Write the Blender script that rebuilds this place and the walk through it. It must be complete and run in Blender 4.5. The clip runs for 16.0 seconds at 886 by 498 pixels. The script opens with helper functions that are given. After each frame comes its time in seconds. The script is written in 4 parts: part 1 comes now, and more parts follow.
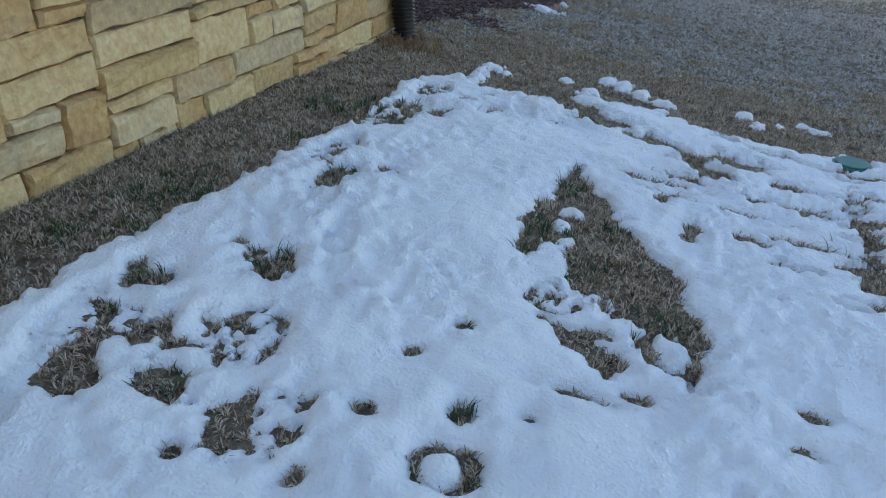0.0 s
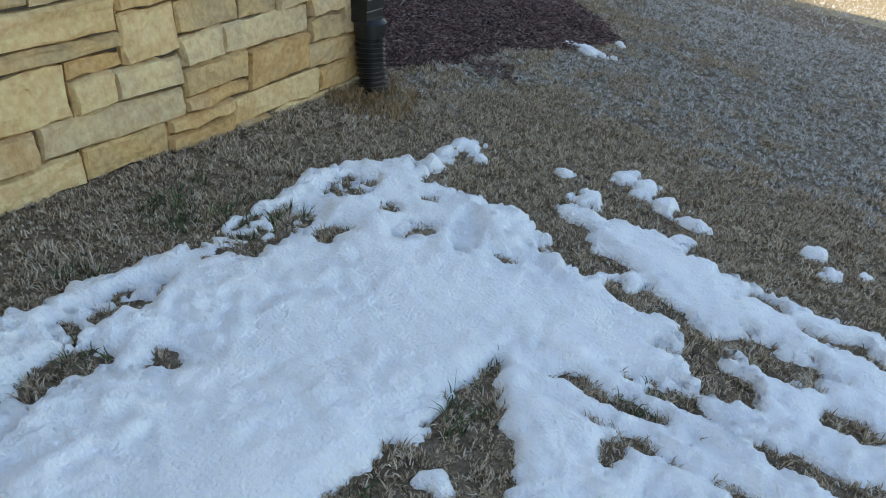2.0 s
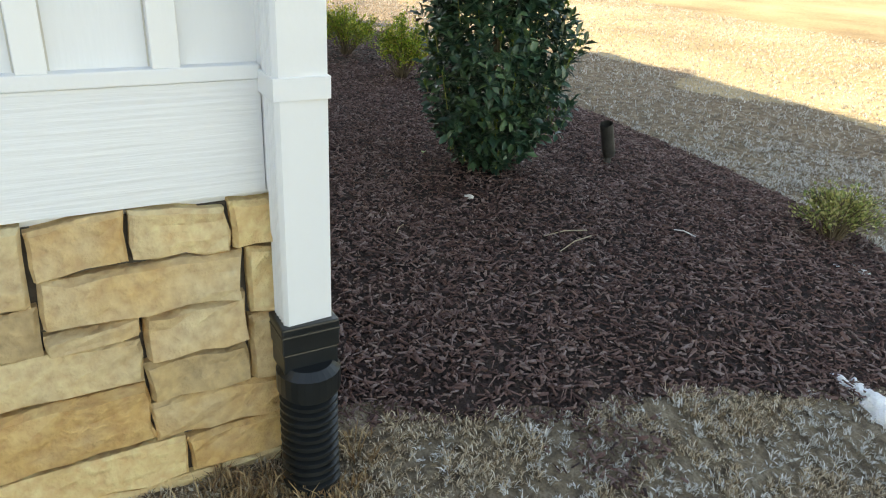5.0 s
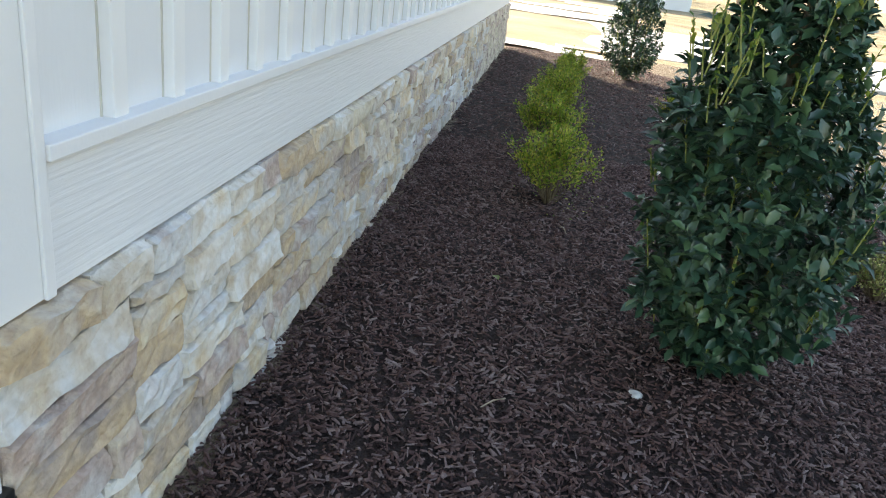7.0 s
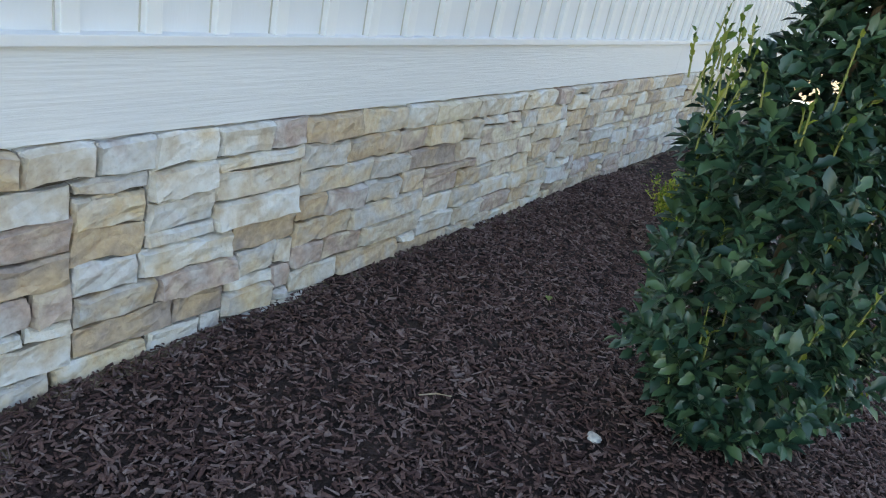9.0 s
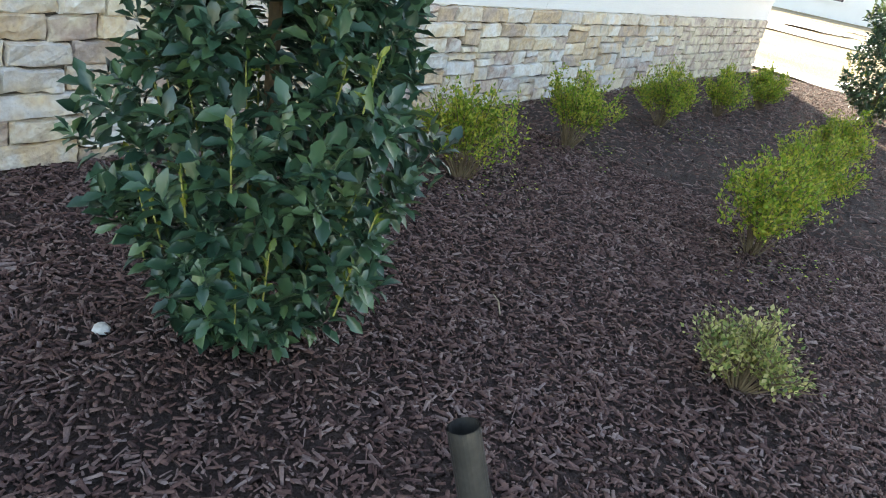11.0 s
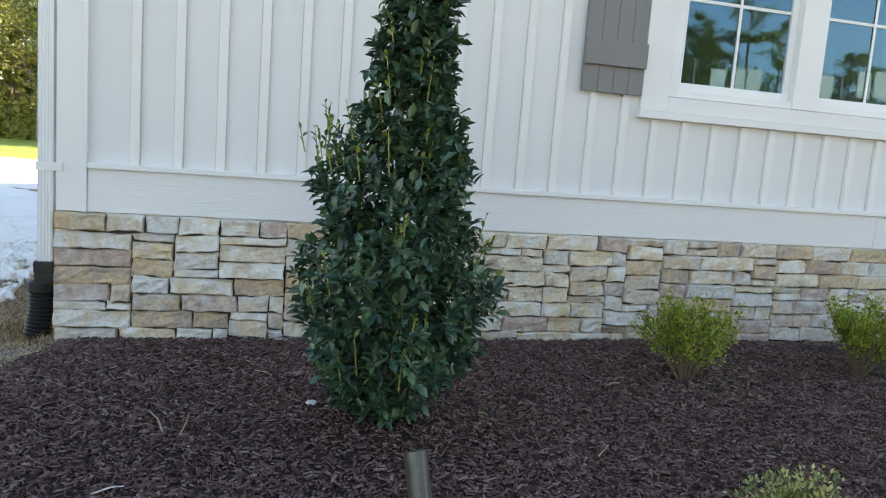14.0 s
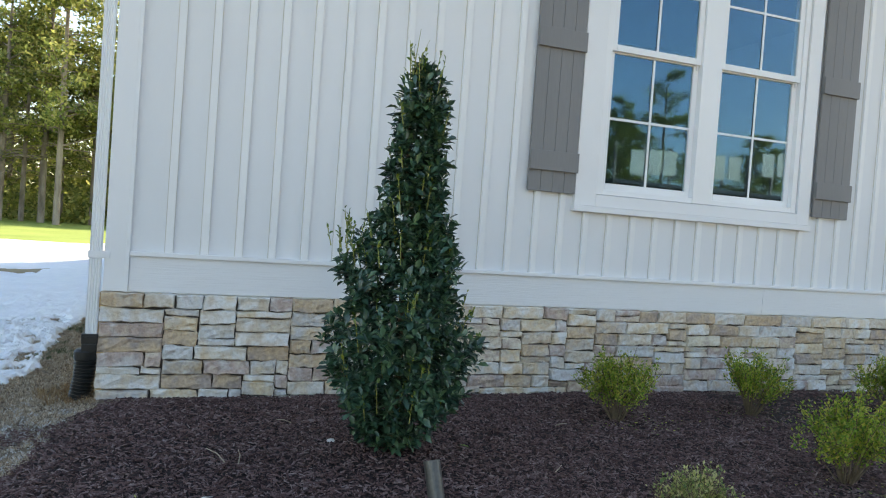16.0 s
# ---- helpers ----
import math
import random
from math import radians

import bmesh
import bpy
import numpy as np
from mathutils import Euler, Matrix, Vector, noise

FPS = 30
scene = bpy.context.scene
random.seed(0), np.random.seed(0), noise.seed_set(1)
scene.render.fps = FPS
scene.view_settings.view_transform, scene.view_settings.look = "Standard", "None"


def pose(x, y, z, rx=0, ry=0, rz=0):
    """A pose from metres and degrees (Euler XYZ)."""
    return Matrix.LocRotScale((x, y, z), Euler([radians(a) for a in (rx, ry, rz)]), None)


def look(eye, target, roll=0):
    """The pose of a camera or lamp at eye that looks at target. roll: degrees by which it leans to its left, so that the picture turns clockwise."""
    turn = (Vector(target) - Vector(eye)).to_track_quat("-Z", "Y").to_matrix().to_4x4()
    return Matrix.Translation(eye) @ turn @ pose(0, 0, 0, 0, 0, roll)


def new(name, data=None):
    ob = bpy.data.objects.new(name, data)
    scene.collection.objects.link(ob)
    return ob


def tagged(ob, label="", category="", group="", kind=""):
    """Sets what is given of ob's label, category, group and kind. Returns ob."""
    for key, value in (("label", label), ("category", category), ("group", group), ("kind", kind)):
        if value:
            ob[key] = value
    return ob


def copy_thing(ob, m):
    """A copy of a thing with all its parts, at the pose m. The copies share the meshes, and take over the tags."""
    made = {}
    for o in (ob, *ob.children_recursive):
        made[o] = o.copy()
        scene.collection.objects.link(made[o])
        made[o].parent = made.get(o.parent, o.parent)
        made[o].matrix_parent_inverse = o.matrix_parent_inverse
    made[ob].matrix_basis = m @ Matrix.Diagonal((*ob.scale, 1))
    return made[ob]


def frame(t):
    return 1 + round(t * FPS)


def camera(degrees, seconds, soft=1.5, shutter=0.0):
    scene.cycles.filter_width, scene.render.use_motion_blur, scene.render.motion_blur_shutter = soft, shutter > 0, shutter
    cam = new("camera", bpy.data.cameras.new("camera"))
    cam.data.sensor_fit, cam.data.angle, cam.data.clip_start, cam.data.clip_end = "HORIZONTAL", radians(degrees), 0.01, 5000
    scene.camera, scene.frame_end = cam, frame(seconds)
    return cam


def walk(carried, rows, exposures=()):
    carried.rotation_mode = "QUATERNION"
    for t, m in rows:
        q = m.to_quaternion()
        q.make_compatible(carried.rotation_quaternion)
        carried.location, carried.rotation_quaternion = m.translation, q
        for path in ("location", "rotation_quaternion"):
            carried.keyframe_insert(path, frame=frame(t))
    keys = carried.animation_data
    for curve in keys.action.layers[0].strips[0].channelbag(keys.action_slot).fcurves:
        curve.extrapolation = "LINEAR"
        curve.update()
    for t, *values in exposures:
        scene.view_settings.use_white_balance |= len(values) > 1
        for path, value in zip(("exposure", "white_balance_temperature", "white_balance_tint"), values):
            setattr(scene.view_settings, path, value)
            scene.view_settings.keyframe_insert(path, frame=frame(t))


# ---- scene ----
cam = camera(62.4, 16.0, 1.1)
PATH = [
    (0, (-1.705, 3.693, 1.005), (-1.104, 2.069, 0.004), 2.6),
    (0.5, (-1.778, 3.441, 1.023), (-1.122, 1.84, 0.019), -1.3),
    (1, (-1.738, 3.096, 1.005), (-1.201, 1.465, -0.022), 3.6),
    (1.5, (-1.763, 2.789, 0.992), (-1.063, 1.206, -0.01), 2.7),
    (2, (-1.803, 2.459, 1.021), (-0.973, 0.956, -0.005), 4.1),
    (2.5, (-1.721, 2.033, 0.99), (-0.916, 0.543, -0.074), 7.4),
    (3, (-1.701, 1.687, 0.993), (-0.71, 0.31, -0.067), 5.6),
    (3.5, (-1.671, 1.402, 1.043), (-0.467, 0.141, 0.062), 4.5),
    (4, (-1.484, 1.069, 1.038), (-0.276, -0.202, 0.074), 10.0),
    (4.5, (-1.332, 0.807, 1.033), (0.003, -0.284, 0.019), 9.6),
    (5, (-1.293, 0.465, 1.145), (0.272, -0.464, 0.314), 3.1),
    (5.2, (-1.261, 0.373, 1.148), (0.334, -0.499, 0.314), 3.0),
    (7.3, (-0.715, -0.826, 1.254), (1.11, -0.415, 0.548), 8.4),
    (7.5, (-0.684, -0.901, 1.283), (1.116, -0.342, 0.612), 8.9),
    (8, (-0.691, -1.12, 1.295), (0.961, -0.157, 0.71), 11.8),
    (8.5, (-0.694, -1.311, 1.287), (0.853, -0.251, 0.591), 12.8),
    (9, (-0.557, -1.509, 1.228), (1.048, -0.599, 0.455), 12.1),
    (9.5, (-0.371, -1.68, 1.24), (1.333, -1.033, 0.416), 16.3),
    (11.8, (0.941, -2.875, 1.008), (2.244, -1.501, 0.365), 10.0),
    (12, (1.086, -2.901, 0.998), (2.331, -1.436, 0.447), 10.0),
    (12.5, (1.257, -3.062, 1.018), (2.317, -1.403, 0.665), 6.8),
    (13, (1.248, -3.284, 1.096), (2.016, -1.473, 0.734), 5.7),
    (13.5, (1.042, -3.594, 1.037), (1.645, -1.709, 0.751), 4.9),
    (14, (0.913, -3.911, 1.067), (1.429, -1.997, 0.806), 4.3),
    (14.5, (0.768, -4.192, 1.084), (1.2, -2.258, 0.818), 3.6),
    (15, (0.542, -4.37, 1.091), (1.054, -2.451, 0.85), 4.1),
    (15.5, (0.419, -4.525, 1.155), (1.013, -2.617, 1.063), 4.6),
    (16, (0.404, -4.694, 1.14), (1.085, -2.814, 1.091), 4.1),
]
EXPOSE = [(0, 1.14, 6700, 10), (1.5, 1.35, 7000, 10), (2.5, 1.5, 7700, 10), (3.2, 1.78, 7800, 10), (4.2, 1.9, 8300, 10), (5.0, 1.9, 9300, 10), (5.2, 1.9, 9300, 10), (7.3, 1.8, 7700, 10), (7.6, 1.75, 7600, 10), (8.0, 1.45, 7400, 10), (8.8, 1.6, 7500, 10), (9.5, 2.25, 7300, 10), (9.7, 2.3, 7300, 10), (11.8, 2.2, 8300, 10), (12.1, 2.2, 8300, 10), (12.7, 1.95, 8300, 10), (14.5, 1.7, 7700, 10), (15.2, 1.7, 7700, 10), (16, 1.45, 7300, 10)]
walk(cam, [(t, look(eye, target, roll)) for t, eye, target, roll in PATH], EXPOSE)

# ---------- light ----------
SUN_EL, SUN_AZ = radians(28), math.atan2(0.57, 0.82)
world = bpy.data.worlds.new("sky")
scene.world = world
world.use_nodes = True
_wn = world.node_tree.nodes
_sky = _wn.new("ShaderNodeTexSky")
_sky.sky_type, _sky.sun_disc = "NISHITA", False
_sky.sun_elevation, _sky.sun_rotation = SUN_EL, math.pi / 2 - SUN_AZ
world.node_tree.links.new(_sky.outputs[0], _wn["Background"].inputs[0])
_wn["Background"].inputs[1].default_value = 0.15
sun = new("sun", bpy.data.lights.new("sun", "SUN"))
sun.data.energy, sun.data.angle, sun.data.color = 4.2, radians(0.5), (1.0, 0.93, 0.82)
sun.matrix_world = look((40 * math.cos(SUN_AZ), 40 * math.sin(SUN_AZ), 40 * math.tan(SUN_EL)), (0, 0, 0))


# ---------- materials ----------
def mat(name, colors, rough=0.8, scale=8.0, fine=60.0, bump=0.3, metal=0.0, by="noise", spec=0.5, stretch=(1, 1, 1), fine_mix=0.25, dist=0.01):
    """A procedural surface: colours along a ramp, driven by noise, by object or by island, with fine grain and relief."""
    m = bpy.data.materials.new(name)
    m.use_nodes = True
    nt = m.node_tree
    n, l = nt.nodes, nt.links
    b = n["Principled BSDF"]
    tc = n.new("ShaderNodeTexCoord")
    mp = n.new("ShaderNodeMapping")
    mp.inputs["Scale"].default_value = stretch
    geo = n.new("ShaderNodeNewGeometry")
    l.new(geo.outputs["Position"], mp.inputs["Vector"])
    big = n.new("ShaderNodeTexNoise")
    big.inputs["Scale"].default_value, big.inputs["Detail"].default_value = scale, 5
    small = n.new("ShaderNodeTexNoise")
    small.inputs["Scale"].default_value, small.inputs["Detail"].default_value = fine, 6
    l.new(mp.outputs[0], big.inputs["Vector"])
    l.new(mp.outputs[0], small.inputs["Vector"])
    ramp = n.new("ShaderNodeValToRGB")
    e = ramp.color_ramp.elements
    lo, hi = (0.3, 0.7) if by == "noise" else (0.0, 1.0)
    for i, c in enumerate(colors):
        p = lo + (hi - lo) * i / max(1, len(colors) - 1)
        el = e[i] if i < 2 else e.new(p)
        el.position, el.color = p, (*c, 1)
    if by == "noise":
        l.new(big.outputs["Fac"], ramp.inputs[0])
    else:
        pick = n.new("ShaderNodeObjectInfo").outputs["Random"] if by == "object" else geo.outputs["Random Per Island"]
        add = n.new("ShaderNodeMath")
        add.operation = "MULTIPLY_ADD"
        l.new(big.outputs["Fac"], add.inputs[0])
        add.inputs[1].default_value = 0.5
        off = n.new("ShaderNodeMath")
        off.operation = "SUBTRACT"
        l.new(pick, off.inputs[0])
        off.inputs[1].default_value = 0.25
        l.new(off.outputs[0], add.inputs[2])
        l.new(add.outputs[0], ramp.inputs[0])
    mix = n.new("ShaderNodeMix")
    mix.data_type, mix.blend_type = "RGBA", "OVERLAY"
    mix.inputs["Factor"].default_value = fine_mix
    l.new(ramp.outputs[0], mix.inputs[6])
    l.new(small.outputs["Fac"], mix.inputs[7])
    l.new(mix.outputs[2], b.inputs["Base Color"])
    b.inputs["Roughness"].default_value, b.inputs["Metallic"].default_value = rough, metal
    b.inputs["Specular IOR Level"].default_value = spec
    if bump:
        bp = n.new("ShaderNodeBump")
        bp.inputs["Strength"].default_value, bp.inputs["Distance"].default_value = bump, dist
        l.new(small.outputs["Fac"], bp.inputs["Height"])
        l.new(bp.outputs[0], b.inputs["Normal"])
    return m


SOIL = mat("lawn thatch", [(0.09, 0.064, 0.042), (0.20, 0.15, 0.10), (0.32, 0.26, 0.185)], 0.95, 22, 130, 1.0, fine_mix=0.7, dist=0.02)
LAWN_FAR = mat("dormant lawn", [(0.20, 0.15, 0.085), (0.33, 0.26, 0.15), (0.42, 0.35, 0.22)], 0.95, 0.5, 25, 0.8, fine_mix=0.5, dist=0.04)
GRASS = mat("dormant grass blades", [(0.15, 0.10, 0.06), (0.33, 0.235, 0.15), (0.48, 0.37, 0.25), (0.60, 0.50, 0.37), (0.68, 0.61, 0.51)], 0.85, 24, 90, 0, by="island", fine_mix=0.25)
GREEN_GRASS = mat("green weed blades", [(0.03, 0.06, 0.02), (0.07, 0.12, 0.04)], 0.7, 8, 30, 0, by="island")
FROST = mat("frosted grass blades", [(0.28, 0.24, 0.19), (0.48, 0.45, 0.40), (0.62, 0.60, 0.57), (0.72, 0.71, 0.70)], 0.8, 20, 90, 0, by="island", fine_mix=0.2)
TUFT = mat("dry reddish grass", [(0.16, 0.085, 0.04), (0.34, 0.21, 0.10), (0.46, 0.34, 0.19)], 0.85, 3, 30, 0, by="island")
STRAW = mat("straw twig", [(0.26, 0.20, 0.13), (0.38, 0.31, 0.22)], 0.8, 20, 90, 0.2)
GREEN_FIELD = mat("rye grass field", [(0.22, 0.30, 0.04), (0.33, 0.40, 0.07)], 0.9, 0.3, 8, 0.5)
SNOW = mat("old snow", [(0.86, 0.88, 0.91), (0.93, 0.94, 0.95)], 0.55, 6, 120, 0.9, fine_mix=0.06, dist=0.012)
for _m in (SNOW,):
    _b = _m.node_tree.nodes["Principled BSDF"]
    _b.inputs["Subsurface Weight"].default_value = 0.15
    _b.inputs["Subsurface Radius"].default_value = (0.01, 0.012, 0.015)
MULCH_BASE = mat("mulch bed", [(0.022, 0.013, 0.011), (0.055, 0.032, 0.026)], 0.95, 9, 90, 1.0, dist=0.02)
CHIP = mat("shredded bark mulch", [(0.030, 0.015, 0.014), (0.070, 0.034, 0.030), (0.11, 0.056, 0.048), (0.15, 0.082, 0.070), (0.17, 0.105, 0.092), (0.25, 0.18, 0.165)], 0.75, 5, 150, 0.5, by="island", fine_mix=0.5, spec=0.4)
STONE_F = mat("grey and cream ledge stone", [(0.40, 0.33, 0.29), (0.58, 0.44, 0.29), (0.56, 0.54, 0.52), (0.68, 0.54, 0.36), (0.76, 0.75, 0.72), (0.60, 0.50, 0.38), (0.66, 0.66, 0.65), (0.46, 0.35, 0.30), (0.72, 0.64, 0.50)], 0.9, 9, 45, 0.8, by="object", fine_mix=0.5, dist=0.014)
STONE_S = mat("golden ledge stone", [(0.46, 0.33, 0.18), (0.64, 0.43, 0.19), (0.73, 0.53, 0.27), (0.58, 0.35, 0.14), (0.58, 0.44, 0.26), (0.76, 0.57, 0.30)], 0.9, 7, 45, 0.8, by="object", fine_mix=0.5, dist=0.014)
MORTAR = mat("dark mortar", [(0.06, 0.05, 0.04), (0.12, 0.10, 0.08)], 0.95, 12, 90, 0.6)
# One white paint in two tones: panel shade and batten light put into colour.
PAINT = mat("white painted siding", [(0.745, 0.755, 0.765), (0.785, 0.79, 0.80)], 0.55, 1.2, 160, 0.2, fine_mix=0.05, stretch=(1, 1, 0.12), dist=0.002)
BATTEN_LIT = mat("lightened siding paint for battens", [(0.79, 0.79, 0.785), (0.83, 0.83, 0.825)], 0.5, 2, 160, 0.12, fine_mix=0.04, stretch=(1, 1, 0.12), dist=0.002)
# Tan colour for thin strips that draw the shade line along batten edges.
EDGE_SHADE = mat("batten edge shade", [(0.50, 0.475, 0.42), (0.66, 0.63, 0.56)], 0.8, 6, 60, 0.1, fine_mix=0.1, stretch=(1, 1, 0.2))
SKIRT = mat("embossed white trim board", [(0.74, 0.75, 0.765), (0.80, 0.805, 0.81)], 0.5, 3, 75, 0.5, fine_mix=0.07, stretch=(0.06, 0.06, 1.5), dist=0.006)
TRIM = mat("white trim", [(0.78, 0.785, 0.79), (0.82, 0.82, 0.825)], 0.5, 1.5, 120, 0.05, fine_mix=0.03)
GUTTER = mat("white enamelled aluminium", [(0.77, 0.785, 0.80), (0.81, 0.815, 0.82)], 0.3, 1.5, 60, 0.03, fine_mix=0.03)
VINYL = mat("white window vinyl", [(0.82, 0.82, 0.82), (0.86, 0.86, 0.86)], 0.35, 1.5, 60, 0.0, fine_mix=0.02)
SHUTTER = mat("grey shutter paint", [(0.20, 0.195, 0.195), (0.235, 0.23, 0.228)], 0.6, 2, 90, 0.25, fine_mix=0.08, stretch=(1, 1, 0.1), dist=0.002)
BLACK = mat("black corrugated plastic", [(0.008, 0.010, 0.011), (0.016, 0.018, 0.019)], 0.30, 10, 60, 0.05)
LID = mat("green valve box plastic", [(0.03, 0.13, 0.11), (0.05, 0.18, 0.15)], 0.5, 10, 80, 0.2)
BRONZE = mat("dark bronze metal", [(0.07, 0.068, 0.064), (0.12, 0.115, 0.105)], 0.38, 12, 80, 0.1, metal=0.5)
HOLLY = mat("glossy holly leaf", [(0.013, 0.042, 0.027), (0.027, 0.074, 0.044), (0.046, 0.105, 0.056), (0.085, 0.15, 0.062)], 0.33, 4, 60, 0.1, spec=0.65, by="island", fine_mix=0.15)
HOLLY_TIP = mat("young holly leaf", [(0.05, 0.11, 0.03), (0.11, 0.19, 0.035), (0.30, 0.33, 0.055)], 0.4, 4, 60, 0.1, by="island")
SHRUB = mat("yellow-green shrub leaf", [(0.09, 0.19, 0.015), (0.20, 0.32, 0.03), (0.36, 0.42, 0.05), (0.52, 0.45, 0.08)], 0.55, 5, 60, 0, by="island")
VARIEG = mat("pale variegated leaf", [(0.10, 0.16, 0.05), (0.24, 0.29, 0.08), (0.40, 0.40, 0.13), (0.55, 0.50, 0.24)], 0.55, 6, 60, 0, by="island")
TWIG = mat("brown twig", [(0.10, 0.07, 0.04), (0.20, 0.15, 0.09)], 0.8, 20, 90, 0.3)
STEM = mat("yellow-green stem", [(0.22, 0.24, 0.06), (0.34, 0.33, 0.10)], 0.6, 20, 90, 0.1)
BARK = mat("pine bark", [(0.14, 0.11, 0.085), (0.26, 0.205, 0.165), (0.38, 0.31, 0.25)], 0.95, 3, 20, 0.8, dist=0.03, stretch=(1, 1, 0.3))
NEEDLE = mat("pine needles", [(0.10, 0.14, 0.045), (0.23, 0.27, 0.07), (0.38, 0.39, 0.10), (0.50, 0.47, 0.18)], 0.7, 0.4, 5, 0, by="island")
CONCRETE = mat("pale concrete", [(0.46, 0.45, 0.43), (0.56, 0.55, 0.53)], 0.9, 0.8, 40, 0.3)
ROOF = mat("dark shingles", [(0.06, 0.06, 0.065), (0.11, 0.11, 0.115)], 0.9, 5, 30, 0.6)
DARKGLASS = mat("dark far window", [(0.02, 0.025, 0.04), (0.04, 0.05, 0.07)], 0.1, 2, 10, 0)
CREAM = mat("cream panel paint", [(0.62, 0.57, 0.46), (0.72, 0.67, 0.56)], 0.7, 1, 30, 0.1)
# Near-black colour stands in for the shade of an unlit interior.
ROOM_SHADE = mat("room shade colour", [(0.05, 0.05, 0.05), (0.07, 0.07, 0.07)], 0.9, 1, 30, 0)
PALE = mat("pale pebble", [(0.55, 0.53, 0.50), (0.70, 0.69, 0.66)], 0.8, 20, 80, 0.4)
def translucent(m, share):
    """Lets some light through a leaf."""
    nt = m.node_tree
    b, out = nt.nodes["Principled BSDF"], nt.nodes["Material Output"]
    tr, mx = nt.nodes.new("ShaderNodeBsdfTranslucent"), nt.nodes.new("ShaderNodeMixShader")
    nt.links.new(b.inputs["Base Color"].links[0].from_socket, tr.inputs["Color"])
    mx.inputs[0].default_value = share
    nt.links.new(b.outputs[0], mx.inputs[1])
    nt.links.new(tr.outputs[0], mx.inputs[2])
    nt.links.new(mx.outputs[0], out.inputs["Surface"])


for _m, _k in ((NEEDLE, 0.45), (SHRUB, 0.35), (HOLLY_TIP, 0.3), (VARIEG, 0.25)):
    translucent(_m, _k)
GLASS = bpy.data.materials.new("window glass")
GLASS.use_nodes = True
_g = GLASS.node_tree.nodes["Principled BSDF"]
_g.inputs["Base Color"].default_value = (0.75, 0.85, 0.9, 1)
_g.inputs["Roughness"].default_value, _g.inputs["IOR"].default_value = 0.01, 2.0
# Blue of the reflected sky is put into the specular tint.
_g.inputs["Specular Tint"].default_value = (0.35, 0.7, 1.0, 1)
_g.inputs["Transmission Weight"].default_value = 1.0


# ---------- building helpers ----------
def put(name, me, material, parent=None, label="", smooth=False):
    if material:
        me.materials.append(material)
    if smooth:
        me.polygons.foreach_set("use_smooth", [True] * len(me.polygons))
    ob = new(name, me)
    if parent:
        ob.parent = parent
    if label:
        ob["label"] = label
    return ob


def part(name, bm, material, parent=None, label="", smooth=False):
    """Links a bmesh as one mesh object under a thing or a part."""
    me = bpy.data.meshes.new(name)
    bm.to_mesh(me)
    bm.free()
    return put(name, me, material, parent, label, smooth)


def empty(name, x=0, y=0, z=0):
    ob = new(name)
    ob.location = (x, y, z)
    return ob


def boxes(*specs, bevel=0.0):
    """A bmesh of boxes (x0, y0, z0, x1, y1, z1)."""
    bm = bmesh.new()
    for x0, y0, z0, x1, y1, z1 in specs:
        m = Matrix.LocRotScale(((x0 + x1) / 2, (y0 + y1) / 2, (z0 + z1) / 2), None, (x1 - x0, y1 - y0, z1 - z0))
        bmesh.ops.create_cube(bm, size=1, matrix=m)
    if bevel:
        bmesh.ops.bevel(bm, geom=bm.edges[:], offset=bevel, segments=2, affect="EDGES", profile=0.6)
    return bm


def tube(points, radii, sides=8, bm=None, cap=True):
    """A tapering tube along points."""
    bm = bm or bmesh.new()
    rings = []
    for i, p in enumerate(points):
        p = Vector(p)
        d = (Vector(points[min(i + 1, len(points) - 1)]) - Vector(points[max(i - 1, 0)])).normalized()
        a = d.orthogonal().normalized() if abs(d.z) < 0.95 else (Vector((1, 0, 0)) - d * d.x).normalized()
        b = d.cross(a)
        rings.append([bm.verts.new(p + (a * math.cos(k * math.tau / sides) + b * math.sin(k * math.tau / sides)) * radii[i]) for k in range(sides)])
    for r0, r1 in zip(rings, rings[1:]):
        for k in range(sides):
            bm.faces.new((r0[k], r0[(k + 1) % sides], r1[(k + 1) % sides], r1[k]))
    if cap:
        bm.faces.new(rings[0][::-1])
        bm.faces.new(rings[-1])
    return bm


def joined(name, verts, faces_one, material, parent=None, label="", smooth=False):
    """One mesh of many alike small pieces; verts is (pieces, corners, 3), faces_one the faces of one piece."""
    verts = np.asarray(verts, float)
    n, k, _ = verts.shape
    loops = np.concatenate([np.array(f) for f in faces_one])
    sizes = np.array([len(f) for f in faces_one])
    all_loops = (loops[None] + k * np.arange(n)[:, None]).ravel()
    totals = np.tile(sizes, n)
    me = bpy.data.meshes.new(name)
    me.vertices.add(n * k)
    me.vertices.foreach_set("co", verts.ravel())
    me.loops.add(len(all_loops))
    me.loops.foreach_set("vertex_index", all_loops.astype(np.int32))
    me.polygons.add(len(totals))
    me.polygons.foreach_set("loop_start", (np.cumsum(totals) - totals).astype(np.int32))
    me.update(calc_edges=True)
    me.validate()
    return put(name, me, material, parent, label, smooth)


